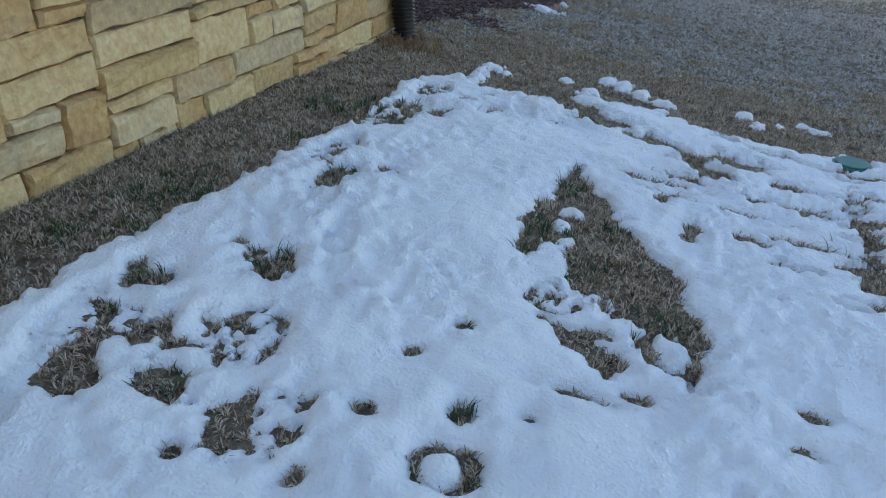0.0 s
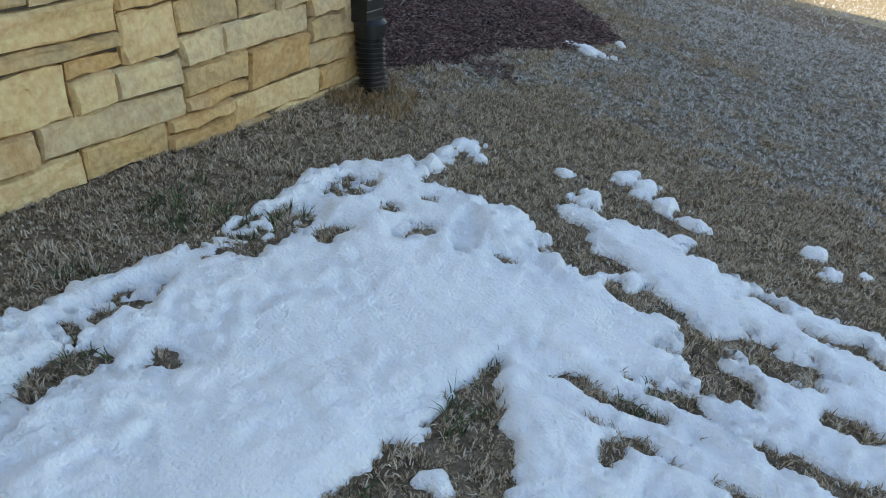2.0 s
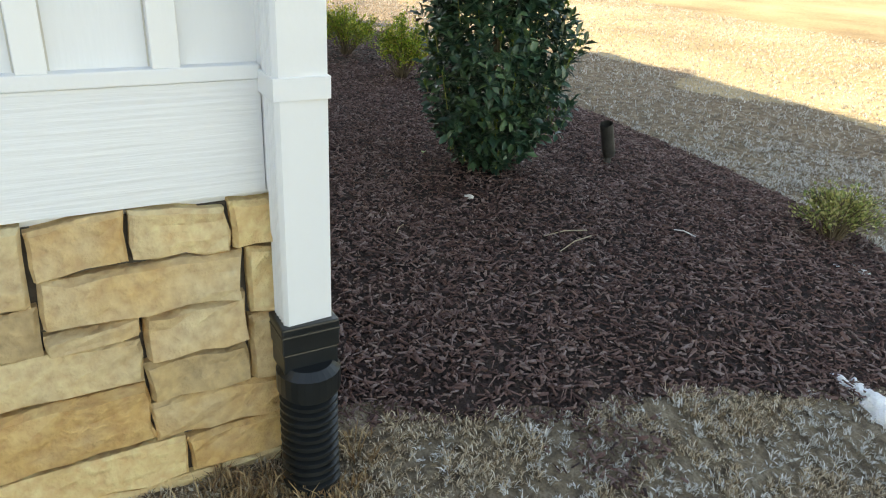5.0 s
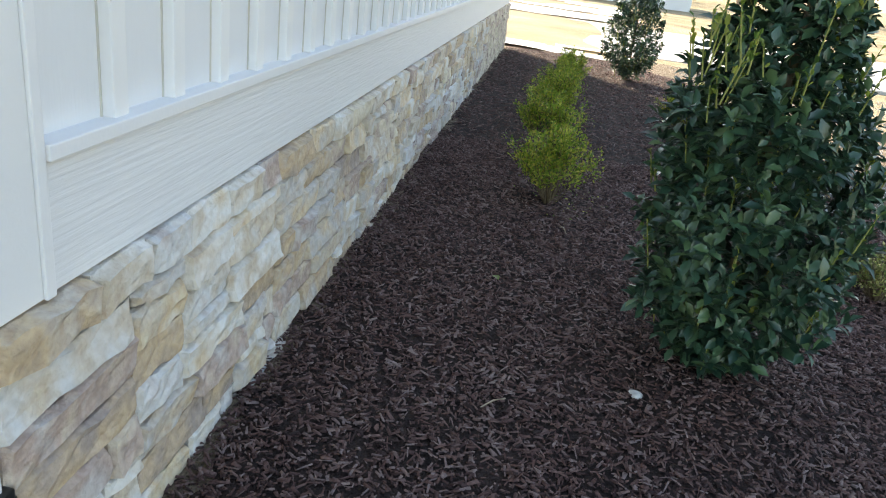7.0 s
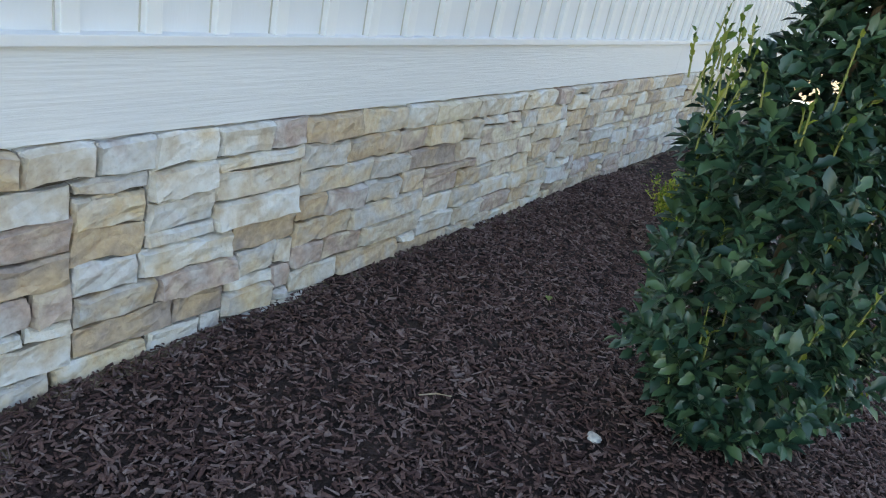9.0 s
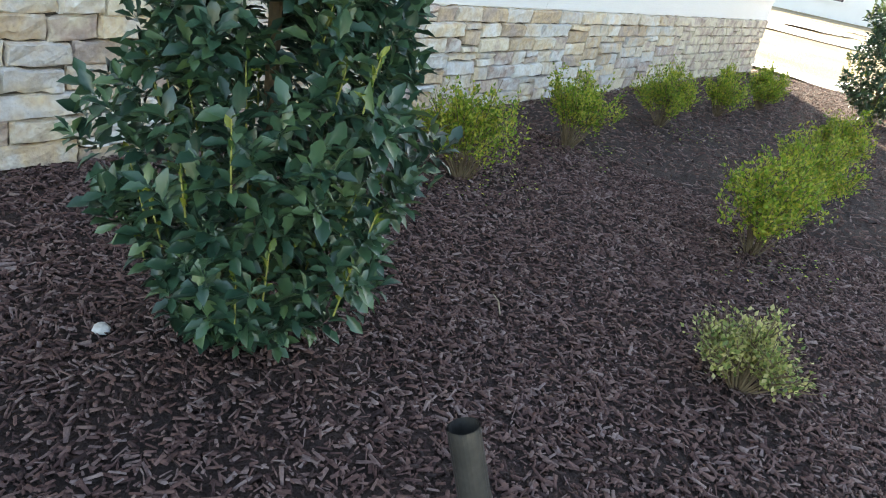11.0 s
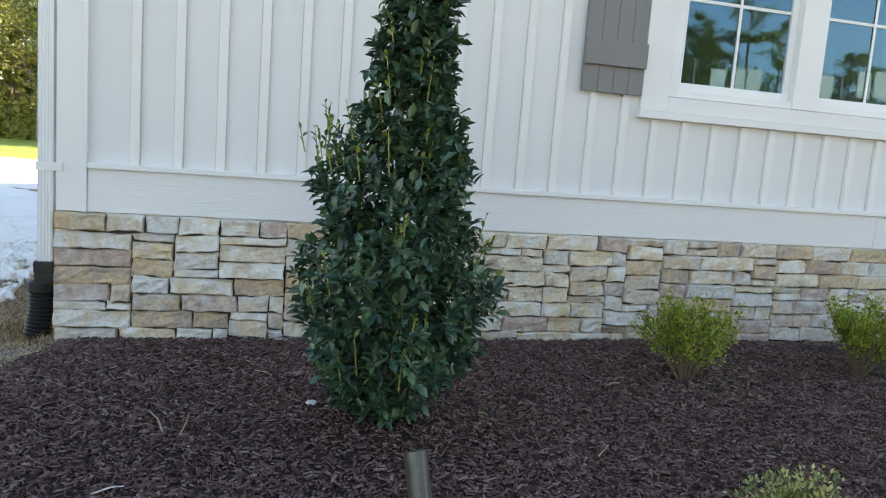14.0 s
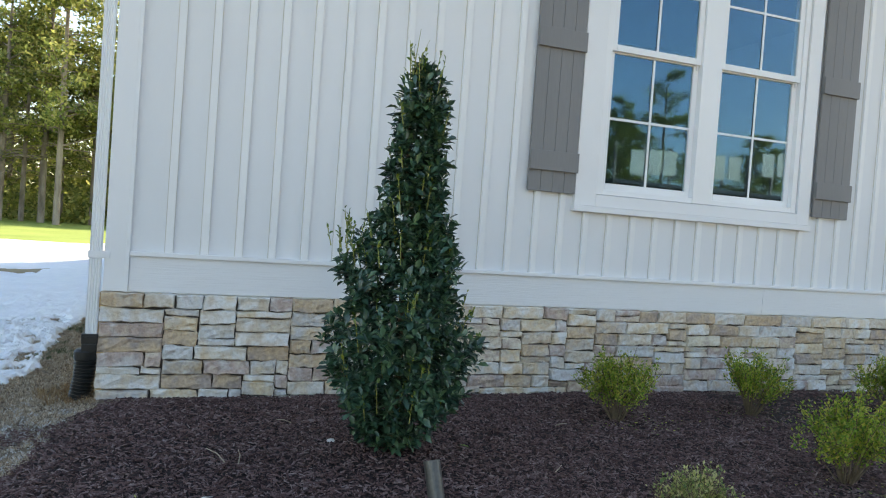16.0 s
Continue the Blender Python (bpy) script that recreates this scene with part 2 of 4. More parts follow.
def sheet(name, xs, ys, height, keep, material, parent=None, smooth=True):
    """A grid sheet with height(X, Y) and cells kept where keep(X, Y) holds at a corner."""
    X, Y = np.meshgrid(xs, ys)
    Z, K = height(X, Y), keep(X, Y)
    idx = np.arange(X.size).reshape(X.shape)
    cells = K[:-1, :-1] | K[1:, :-1] | K[:-1, 1:] | K[1:, 1:]
    q = np.stack([idx[:-1, :-1], idx[:-1, 1:], idx[1:, 1:], idx[1:, :-1]], -1)[cells]
    used = np.unique(q)
    back = np.full(X.size, -1)
    back[used] = np.arange(len(used))
    me = bpy.data.meshes.new(name)
    me.from_pydata(np.stack([X, Y, Z], -1).reshape(-1, 3)[used].tolist(), [], back[q].tolist())
    return put(name, me, material, parent, "", smooth)


def _hash(ix, iy, s):
    h = np.sin(ix * 127.1 + iy * 311.7 + s * 74.7) * 43758.5453
    return h - np.floor(h)


def vnoise(X, Y, scale, seed=0, octaves=3):
    """Smooth value noise, about -1 to 1."""
    out, amp, tot = np.zeros_like(X, dtype=float), 1.0, 0.0
    for o in range(octaves):
        x, y = X * scale, Y * scale
        ix, iy = np.floor(x), np.floor(y)
        fx, fy = x - ix, y - iy
        fx, fy = fx * fx * (3 - 2 * fx), fy * fy * (3 - 2 * fy)
        s = seed + o * 7
        v = (_hash(ix, iy, s) * (1 - fx) + _hash(ix + 1, iy, s) * fx) * (1 - fy) + (_hash(ix, iy + 1, s) * (1 - fx) + _hash(ix + 1, iy + 1, s) * fx) * fy
        out += amp * (2 * v - 1)
        tot += amp
        amp, scale = amp * 0.55, scale * 2.1
    return out / tot


def inside(X, Y, poly):
    """Signed distance to a polygon's edge, positive inside."""
    d, hit = np.full(np.shape(X), 1e9), np.zeros(np.shape(X), bool)
    for (x0, y0), (x1, y1) in zip(poly, poly[1:] + poly[:1]):
        ex, ey = x1 - x0, y1 - y0
        t = np.clip(((X - x0) * ex + (Y - y0) * ey) / (ex * ex + ey * ey), 0, 1)
        d = np.minimum(d, np.hypot(X - x0 - t * ex, Y - y0 - t * ey))
        cross = (y0 > Y) != (y1 > Y)
        hit ^= cross & (X < ex * (Y - y0) / (ey if ey else 1e-9) + x0)
    return np.where(hit, d, -d)


# ---------- ground ----------
HOUSE_X, HOUSE_Y = 10.3, 13.0
MULCH_EDGE = [(0.02, -0.1), (0.0, -0.25), (-0.12, -0.55), (-0.17, -0.95), (-0.33, -1.4), (-0.48, -1.95), (-0.3, -2.25), (0.19, -2.5), (1.0, -2.68), (2.0, -2.78), (4.0, -2.9), (6.5, -2.95), (9.3, -2.6), (10.6, -1.7), (10.6, 0.1), (0.02, 0.1)]
HOLLY_XY = (1.42, -1.365)


def ground_z(X, Y):
    w = np.clip((0.6 - X) / 1.2, 0.25, 1)
    w = w * w * (3 - 2 * w)
    z = 0.015 + 0.09 * np.clip(X, -2.2, 0) + 0.05 * np.clip(Y, -1.8, 2.0) * w
    far = np.hypot(X - 4, Y - 4)
    lawn = np.clip(np.maximum(-X, -Y - 2.6) / 0.5, 0, 1) * np.clip(12 / (far + 1), 0, 1)
    return z - 0.05 * np.clip((-Y - 2) / 3, 0, 1) + 0.010 * lawn * vnoise(X * 0.8, Y * 1.5, 4.5, 6, 2) + 0.012 * vnoise(X, Y, 1.3, 3, 2) * np.clip(40 / (far + 1), 0, 1)


def mulch_d(X, Y):
    return inside(X, Y, MULCH_EDGE) + 0.035 * vnoise(X, Y, 6, 11, 3)


def mulch_z(X, Y):
    d = np.clip(mulch_d(X, Y) / 0.25, -0.3, 1)
    mound = 0.07 * np.exp(-((X - HOLLY_XY[0]) ** 2 + (Y - HOLLY_XY[1]) ** 2) / 0.09)
    return ground_z(X, Y) + 0.022 * d - 0.014 * np.clip((Y + 0.35) / 0.3, 0, 1) + mound + 0.008 * vnoise(X, Y, 14, 5, 3)


def side(*a):
    return np.concatenate([np.linspace(p, q, n, endpoint=False) for p, q, n in a])


SNOW_EDGE = [(-0.28, 5.2), (-0.36, 3.0), (-0.42, 2.5), (-0.46, 1.9), (-0.45, 1.6), (-0.50, 1.4), (-0.46, 1.1), (-0.44, 0.85), (-0.49, 0.65), (-0.60, 0.54), (-0.66, 0.54), (-0.69, 0.67), (-0.79, 0.58), (-0.93, 0.62), (-1.11, 0.59), (-1.22, 0.72), (-1.32, 0.79), (-1.36, 0.70), (-1.27, 0.55),
             (-1.12, 0.46), (-1.24, 0.37), (-1.34, 0.37), (-1.51, 0.40), (-1.66, 0.44), (-1.9, 0.45), (-2.4, 0.38), (-3.4, 0.5), (-3.6, 5.2)]
BARE = [[(-1.31, 1.29), (-1.47, 1.5), (-1.58, 1.7), (-1.7, 1.86), (-1.75, 2.02), (-1.83, 2.03), (-1.81, 2.2), (-1.79, 2.35), (-1.64, 2.22), (-1.46, 2.05), (-1.39, 1.9), (-1.24, 1.8), (-1.26, 1.64)],
        [(-1.26, 1.88), (-1.30, 1.8), (-1.34, 1.92), (-1.34, 2.06), (-1.28, 2.02)],
        [(-1.44, 2.25), (-1.53, 2.25), (-1.64, 2.33), (-1.62, 2.39), (-1.54, 2.34)],
        [(-0.62, 2.95), (-0.58, 2.87), (-0.61, 2.80), (-0.69, 2.86), (-0.74, 2.92), (-0.7, 2.97)],
        [(-0.64, 2.82), (-0.66, 2.74), (-0.69, 2.64), (-0.76, 2.72), (-0.82, 2.73), (-0.76, 2.81)],
        [(-0.88, 2.88), (-0.91, 2.86), (-1.01, 2.77), (-1.03, 2.85), (-1.09, 2.93), (-1.01, 2.98), (-0.94, 2.91)]]
HOLES = [(-2.29, 0.47, 0.08, 0.07), (-0.82, 2.86, 0.05, 0.045), (-0.78, 2.41, 0.055, 0.05), (-0.55, 2.59, 0.05, 0.05), (-0.66, 1.9, 0.045, 0.07), (-0.785, 1.73, 0.035, 0.045), (-0.69, 1.8, 0.03, 0.02), (-0.66, 2.36, 0.018, 0.018), (-0.72, 2.37, 0.022, 0.018),
         (-1.2, 2.74, 0.02, 0.018), (-1.38, 2.65, 0.022, 0.024), (-1.5, 2.6, 0.016, 0.016), (-1.57, 2.48, 0.06, 0.014), (-1.69, 2.43, 0.03, 0.016), (-1.28, 2.39, 0.018, 0.018), (-1.22, 2.53, 0.016, 0.016), (-0.95, 2.98, 0.014, 0.02), (-1.17, 2.94, 0.024, 0.035), (-1.27, 1.62, 0.03, 0.02), (-1.31, 1.4, 0.03, 0.05), (-2.04, 2.29, 0.03, 0.016), (-2.02, 2.42, 0.03, 0.014),
         (-1.37, 0.67, 0.06, 0.05), (-1.49, 0.77, 0.11, 0.05), (-1.83, 0.80, 0.13, 0.06), (-1.52, 1.2, 0.13, 0.026), (-1.66, 1.1, 0.09, 0.026), (-1.9, 1.48, 0.055, 0.03), (-2.08, 1.42, 0.15, 0.02), (-1.725, 1.55, 0.03, 0.06), (-2.03, 1.12, 0.15, 0.045), (-2.05, 0.92, 0.08, 0.035), (-1.61, 1.36, 0.026, 0.05), (-2.29, 1.08, 0.13, 0.05), (-2.33, 0.6, 0.09, 0.045), (-2.26, 1.5, 0.1, 0.03), (-1.64, 1.3, 0.09, 0.014), (-1.92, 1.3, 0.08, 0.016),
         (-0.87, 0.93, 0.045, 0.05), (-0.74, 0.86, 0.03, 0.03), (-0.7, 1.12, 0.03, 0.05), (-0.6, 1.3, 0.05, 0.06), (-0.78, 0.72, 0.035, 0.02), (-1.12, 0.87, 0.03, 0.014)]
ISLES = [(-0.42, -1.56, 0.11, 0.045), (-0.51, -1.9, 0.03, 0.025), (-0.63, 0.38, 0.045, 0.06), (-0.645, 0.25, 0.045, 0.07), (-0.655, 0.50, 0.04, 0.05), (-0.75, 0.32, 0.022, 0.025), (-0.57, 0.51, 0.02, 0.02), (-1.19, 0.02, 0.04, 0.06), (-1.28, 0.06, 0.06, 0.05), (-1.37, 0.14, 0.05, 0.055), (-1.5, 0.2, 0.06, 0.028), (-1.14, 0.31, 0.04, 0.08), (-1.48, 0.34, 0.03, 0.03),
         (-1.86, 0.08, 0.04, 0.04), (-1.92, 0.2, 0.04, 0.04), (-2.01, 0.09, 0.02, 0.02), (-2.12, -0.02, 0.035, 0.02), (-2.19, 0.01, 0.035, 0.018), (-1.01, 0.16, 0.025, 0.025), (0.08, -2.22, 0.04, 0.03), (0.14, -2.14, 0.03, 0.022),
         (-0.73, 2.82, 0.03, 0.04), (-1.36, 1.75, 0.02, 0.025), (-1.4, 1.86, 0.025, 0.03), (-1.37, 1.64, 0.03, 0.018), (-0.84, 2.79, 0.05, 0.022), (-1.74, 2.22, 0.04, 0.035), (-1.38, 1.98, 0.035, 0.05), (-1.5, 2.12, 0.05, 0.03), (-1.6, 2.2, 0.05, 0.03), (-0.92, 2.82, 0.03, 0.03)]
# thin, grainy places where the grass shows through: x, y, half width, half length
THIN = [(-0.88, 2.66, 0.13, 0.17), (-1.08, 2.84, 0.07, 0.13), (-1.43, 2.16, 0.10, 0.10), (-0.56, 1.2, 0.10, 0.28), (-0.57, 0.85, 0.09, 0.14), (-0.6, 2.75, 0.10, 0.10), (-0.57, 1.7, 0.07, 0.2), (-1.57, 2.27, 0.08, 0.06)]
# trodden boot prints: x, y, heading in degrees, length
PRINTS = [(-0.97, 0.82, 112, 0.31), (-0.70, 2.0, 108, 0.28), (-0.62, 1.12, 96, 0.29), (-0.86, 2.2, 110, 0.26), (-0.53, 1.36, 96, 0.27), (-0.6, 3.02, 110, 0.28), (-0.52, 2.78, 100, 0.26)]


def boot(X, Y):
    """How far into a boot print a place lies (0 to 1), and the ridges of its tread."""
    inn, tread = np.zeros_like(X), np.zeros_like(X)
    for x, y, a, L in PRINTS:
        c, s = math.cos(radians(a)), math.sin(radians(a))
        u, v = (X - x) * c + (Y - y) * s, (Y - y) * c - (X - x) * s
        k = np.clip((1 - np.hypot(u / (L / 2), v / (0.052 + 0.07 * u * (np.abs(u) < L / 2)))) * 5 + 0.6 * vnoise(X, Y, 24, 9, 2), 0, 1)
        inn = np.maximum(inn, k)
        tread = np.where(k > 0.05, np.sin(u * 230 + 40 * np.abs(v)), tread)
    return inn, tread


def thin_f(X, Y):
    k = np.zeros_like(X)
    for x, y, a, b in THIN:
        k = np.maximum(k, np.clip((1 - np.hypot((X - x) / a, (Y - y) / b)) * 2.5 + 0.5 * vnoise(X, Y, 16, 13, 2), 0, 1))
    return k


def snow_f(X, Y):
    """Depth into the snow from its nearest edge, in metres."""
    X, Y = np.asarray(X, float), np.asarray(Y, float)
    rag = vnoise(X, Y, 7, 21, 3) + 0.8 * vnoise(X, Y, 19, 23, 3) + 0.45 * vnoise(X, Y, 55, 24, 2)
    east = np.clip((-X - 1.0) / 0.3, 0, 1)
    f = inside(X, Y, SNOW_EDGE) + (0.045 + 0.035 * east) * rag
    melt = np.clip((-X - 1.4) / 0.3, 0, 1) * np.clip((2.2 - Y) / 0.8, 0, 1)
    f = np.minimum(f, 0.16 - melt * 0.9 * np.clip(vnoise(X, Y * 2.0, 4.0, 33, 5) - 0.12, 0, 1))
    for poly in BARE:
        f = np.minimum(f, -inside(X, Y, poly) + 0.036 * rag)
    for x, y, a, b in HOLES:
        m = min(a, b)
        f = np.minimum(f, (np.hypot((X - x) / a, (Y - y) / b) - 1) * m + 1.1 * m * vnoise(X, Y, 20, int(-x * 90), 4))
    r = np.hypot((X + 1.395) / 1.1, Y - 2.80)
    f = np.minimum(f, np.abs(r - 0.052) - 0.008 - 0.022 * vnoise(X, Y, 18, 66, 2))
    for x, y, a, b in ISLES:
        a, b = a * 1.1, b * 1.1
        f = np.maximum(f, (1 - np.hypot((X - x) / a, (Y - y) / b)) * min(a, b) + 1.25 * min(a, b) * vnoise(X, Y, 24, 3, 4) * (np.hypot(X - x, Y - y) < 3 * max(a, b)))
    f = np.minimum(f, 0.06 - thin_f(X, Y) * (0.055 + 0.11 * (vnoise(X, Y, 42, 52, 3) + 0.35 * vnoise(X, Y, 12, 53, 2))))
    return f


def snow_z(X, Y):
    f = snow_f(X, Y)
    inn, tread = boot(X, Y)
    slab = vnoise(X, Y, 5, 71, 3) * np.clip(f / 0.05, 0, 1)
    crumb = vnoise(X, Y, 30, 72, 3) * np.clip(f / 0.02, 0, 1) * (0.4 + np.clip(1.6 * vnoise(X, Y, 2.6, 75, 2), 0, 1) + np.clip(1 - f / 0.05, 0, 1) * 0.5)
    h = 0.020 * (1 - np.exp(-np.clip(f, 0, 1) / 0.006)) + 0.016 * np.clip(f / 0.07, 0, 1) + 0.016 * slab + 0.017 * crumb
    h = h * (1 - 0.5 * thin_f(X, Y)) - inn * 0.022 + inn * (0.005 * tread + 0.016 * vnoise(X, Y, 40, 78, 2))
    return ground_z(X, Y) + np.where(f > 0, np.maximum(h, 0.004), np.maximum(f, -0.03))


GX = side((-400, -60, 12), (-60, -8, 26), (-8, -3.6, 22), (-3.6, 12, 208), (12, 60, 30), (60, 400, 12), (400, 401, 1))
GY = side((-400, -60, 12), (-60, -12, 26), (-12, -5, 35), (-5, 6, 147), (6, 60, 50), (60, 400, 12), (400, 401, 1))
ground = tagged(sheet("ground", GX, GY, ground_z, lambda X, Y: X == X, SOIL), "dormant brown lawn thatch reaching the horizon", "ground", kind="structure")
ground.data.materials.append(LAWN_FAR)
ground.data.materials.append(GREEN_FIELD)
for p in ground.data.polygons:
    c = p.center
    j = 0.7 * noise.noise((c.x * 0.9, c.y * 0.9, 0))
    if c.y > 20.5:
        p.material_index = 2
    elif c.y < -4.6 + j or c.x < -3.9 + j or c.x > 11.5 + j or c.y > 5.5:
        p.material_index = 1

mulch = tagged(sheet("mulch_bed", np.arange(-0.7, 10.9, 0.035), np.arange(-3.2, 0.12, 0.035), mulch_z, lambda X, Y: mulch_d(X, Y) > 0, MULCH_BASE), "dark brown shredded bark mulch bed along the house", "mulch bed", kind="structure")
snow = tagged(sheet("snow_patch", np.arange(-3.4, 0.4, 0.0092), np.arange(-2.4, 5.2, 0.0092), snow_z, lambda X, Y: snow_f(X, Y) > 0, SNOW), "patchy melting white snow with holes on brown grass", "snow", kind="stuff")
far_snow_f = lambda X, Y: np.minimum(inside(X, Y, [(-0.3, 5.05), (-0.4, 13), (-0.6, 20.2), (-24, 20.6), (-24, 5.05)]) + 0.5, 0.35 - 1.3 * np.clip(vnoise(X * 0.5, Y * 1.6, 1.0, 82, 5) - 0.14, 0, 1)) - 0.05 * (vnoise(X, Y * 2, 4, 84, 2) > 0.55)
far_snow = tagged(sheet("snow_field", np.arange(-24, 0.2, 0.09), np.arange(5.1, 20.7, 0.09), lambda X, Y: ground_z(X, Y) + np.where(far_snow_f(X, Y) > 0, 0.03 + 0.02 * vnoise(X, Y, 2, 85, 3), -0.02), lambda X, Y: far_snow_f(X, Y) > 0, SNOW), "broad white snow field with bare grass streaks", "snow", kind="stuff")

# ---------- house walls ----------
STONE_TOP = 0.645
WALL_H = 4.0
WX0, WX1, WZ0, WZ1 = 3.27, 5.17, 1.49, 3.60
wall_front = tagged(part("wall_front", boxes((0.03, 0.03, -0.4, WX0, 0.18, WALL_H), (WX1, 0.03, -0.4, HOUSE_X, 0.18, WALL_H), (WX0, 0.03, -0.4, WX1, 0.18, WZ0), (WX0, 0.03, WZ1, WX1, 0.18, WALL_H)), PAINT), "white board and batten wall over ledge stone", "wall", kind="structure")
wall_side = tagged(part("wall_side", boxes((0.03, 0.18, -0.4, 0.18, HOUSE_Y, WALL_H)), PAINT), "white board and batten side wall over golden stone", "wall", kind="structure")
wall_back = tagged(part("wall_back", boxes((0.18, HOUSE_Y - 0.15, -0.4, HOUSE_X, HOUSE_Y, WALL_H)), PAINT), "plain white back wall of the house", "wall", kind="structure")
wall_end = tagged(part("wall_end", boxes((HOUSE_X - 0.15, 0.18, -0.4, HOUSE_X, HOUSE_Y - 0.15, WALL_H)), PAINT), "plain white end wall of the house", "wall", kind="structure")
# Added box room behind the glass, painted dark so the reflection dominates.
ceiling = tagged(part("ceiling", boxes((0.18, 0.18, 3.75, HOUSE_X - 0.15, HOUSE_Y - 0.15, 3.85)), ROOM_SHADE), "added near-black ceiling, room shade put into its colour", "ceiling", kind="structure")
floor = tagged(part("floor", boxes((0.18, 0.18, 0.5, HOUSE_X - 0.15, HOUSE_Y - 0.15, 0.6)), ROOM_SHADE), "added near-black floor, room shade put into its colour", "floor", kind="structure")
room = tagged(part("wall_room", boxes((2.0, 3.6, 0.6, 7.0, 3.7, 3.75), (1.9, 0.19, 0.6, 2.0, 3.7, 3.75), (7.0, 0.19, 0.6, 7.1, 3.7, 3.75)), ROOM_SHADE), "added near-black inner wall behind the window, shade put into its colour", "wall", kind="structure")
bm = bmesh.new()
_o, _r = 0.4, 2.9
_v = [bm.verts.new(c) for c in ((-_o, -_o, WALL_H), (HOUSE_X + _o, -_o, WALL_H), (HOUSE_X + _o, HOUSE_Y + _o, WALL_H), (-_o, HOUSE_Y + _o, WALL_H), (HOUSE_X / 2, 4.5, WALL_H + _r), (HOUSE_X / 2, HOUSE_Y - 4.5, WALL_H + _r))]
for f in ((0, 1, 4), (1, 2, 5, 4), (2, 3, 5), (3, 0, 4, 5), (3, 2, 1, 0)):
    bm.faces.new([_v[i] for i in f])
roof = tagged(part("roof", bm, ROOF), "dark shingled hip roof of the house", "roof", kind="structure")

for k in range(49):
    x = 0.355 + 0.2035 * k
    if x > HOUSE_X - 0.15:
        break
    z0, z1 = 0.888, WALL_H
    if WX0 - 0.2 < x < WX1 + 0.15:
        z1 = 1.352
    b = part("batten", boxes((x - 0.022, 0.006, z0, x + 0.022, 0.034, z1), bevel=0.003), BATTEN_LIT, wall_front)
    # Added strips: the batten's edge shade as coloured geometry.
    part("caulk_line", boxes((x - 0.0262, 0.0275, z0, x - 0.0225, 0.034, z1), (x + 0.0225, 0.0275, z0, x + 0.025, 0.034, z1)), EDGE_SHADE, b)
for k in range(40):
    y = 0.249 + 0.2 * k
    b = part("batten", boxes((0.006, y - 0.023, 0.888, 0.034, y + 0.023, WALL_H), bevel=0.003), BATTEN_LIT, wall_side)
    part("caulk_line", boxes((0.0275, y - 0.0268, 0.888, 0.034, y - 0.0235, WALL_H), (0.0275, y + 0.0235, 0.888, 0.034, y + 0.026, WALL_H)), EDGE_SHADE, b)
part("skirt_board", boxes((0.142, 0.008, STONE_TOP + 0.004, 4.9, 0.034, 0.862), (4.902, 0.008, STONE_TOP + 0.004, HOUSE_X, 0.034, 0.862), bevel=0.002), SKIRT, wall_front, "white wood-grained skirt board")
part("skirt_cap", boxes((0.142, -0.010, 0.863, HOUSE_X, 0.034, 0.889), bevel=0.003), TRIM, wall_front)
part("skirt_board", boxes((0.008, 0.092, STONE_TOP + 0.004, 0.034, HOUSE_Y, 0.862), bevel=0.002), SKIRT, wall_side, "white wood-grained skirt board")
part("skirt_cap", boxes((0.002, 0.092, 0.863, 0.034, HOUSE_Y, 0.889), bevel=0.003), TRIM, wall_side)
part("corner_board", boxes((0.004, 0.004, STONE_TOP + 0.004, 0.14, 0.03, WALL_H), (0.004, 0.031, STONE_TOP + 0.004, 0.03, 0.09, WALL_H), bevel=0.003), TRIM, wall_front, "white painted corner board")
part("corner_bead", boxes((0.118, -0.004, STONE_TOP + 0.004, 0.140, 0.0035, WALL_H), bevel=0.002), TRIM, wall_front)
part("mortar_bed", boxes((0.022, 0.022, -0.4, HOUSE_X, 0.0295, STONE_TOP - 0.012)), MORTAR, wall_front)
part("mortar_bed", boxes((0.022, 0.031, -0.4, 0.0295, HOUSE_Y, STONE_TOP - 0.012)), MORTAR, wall_side)


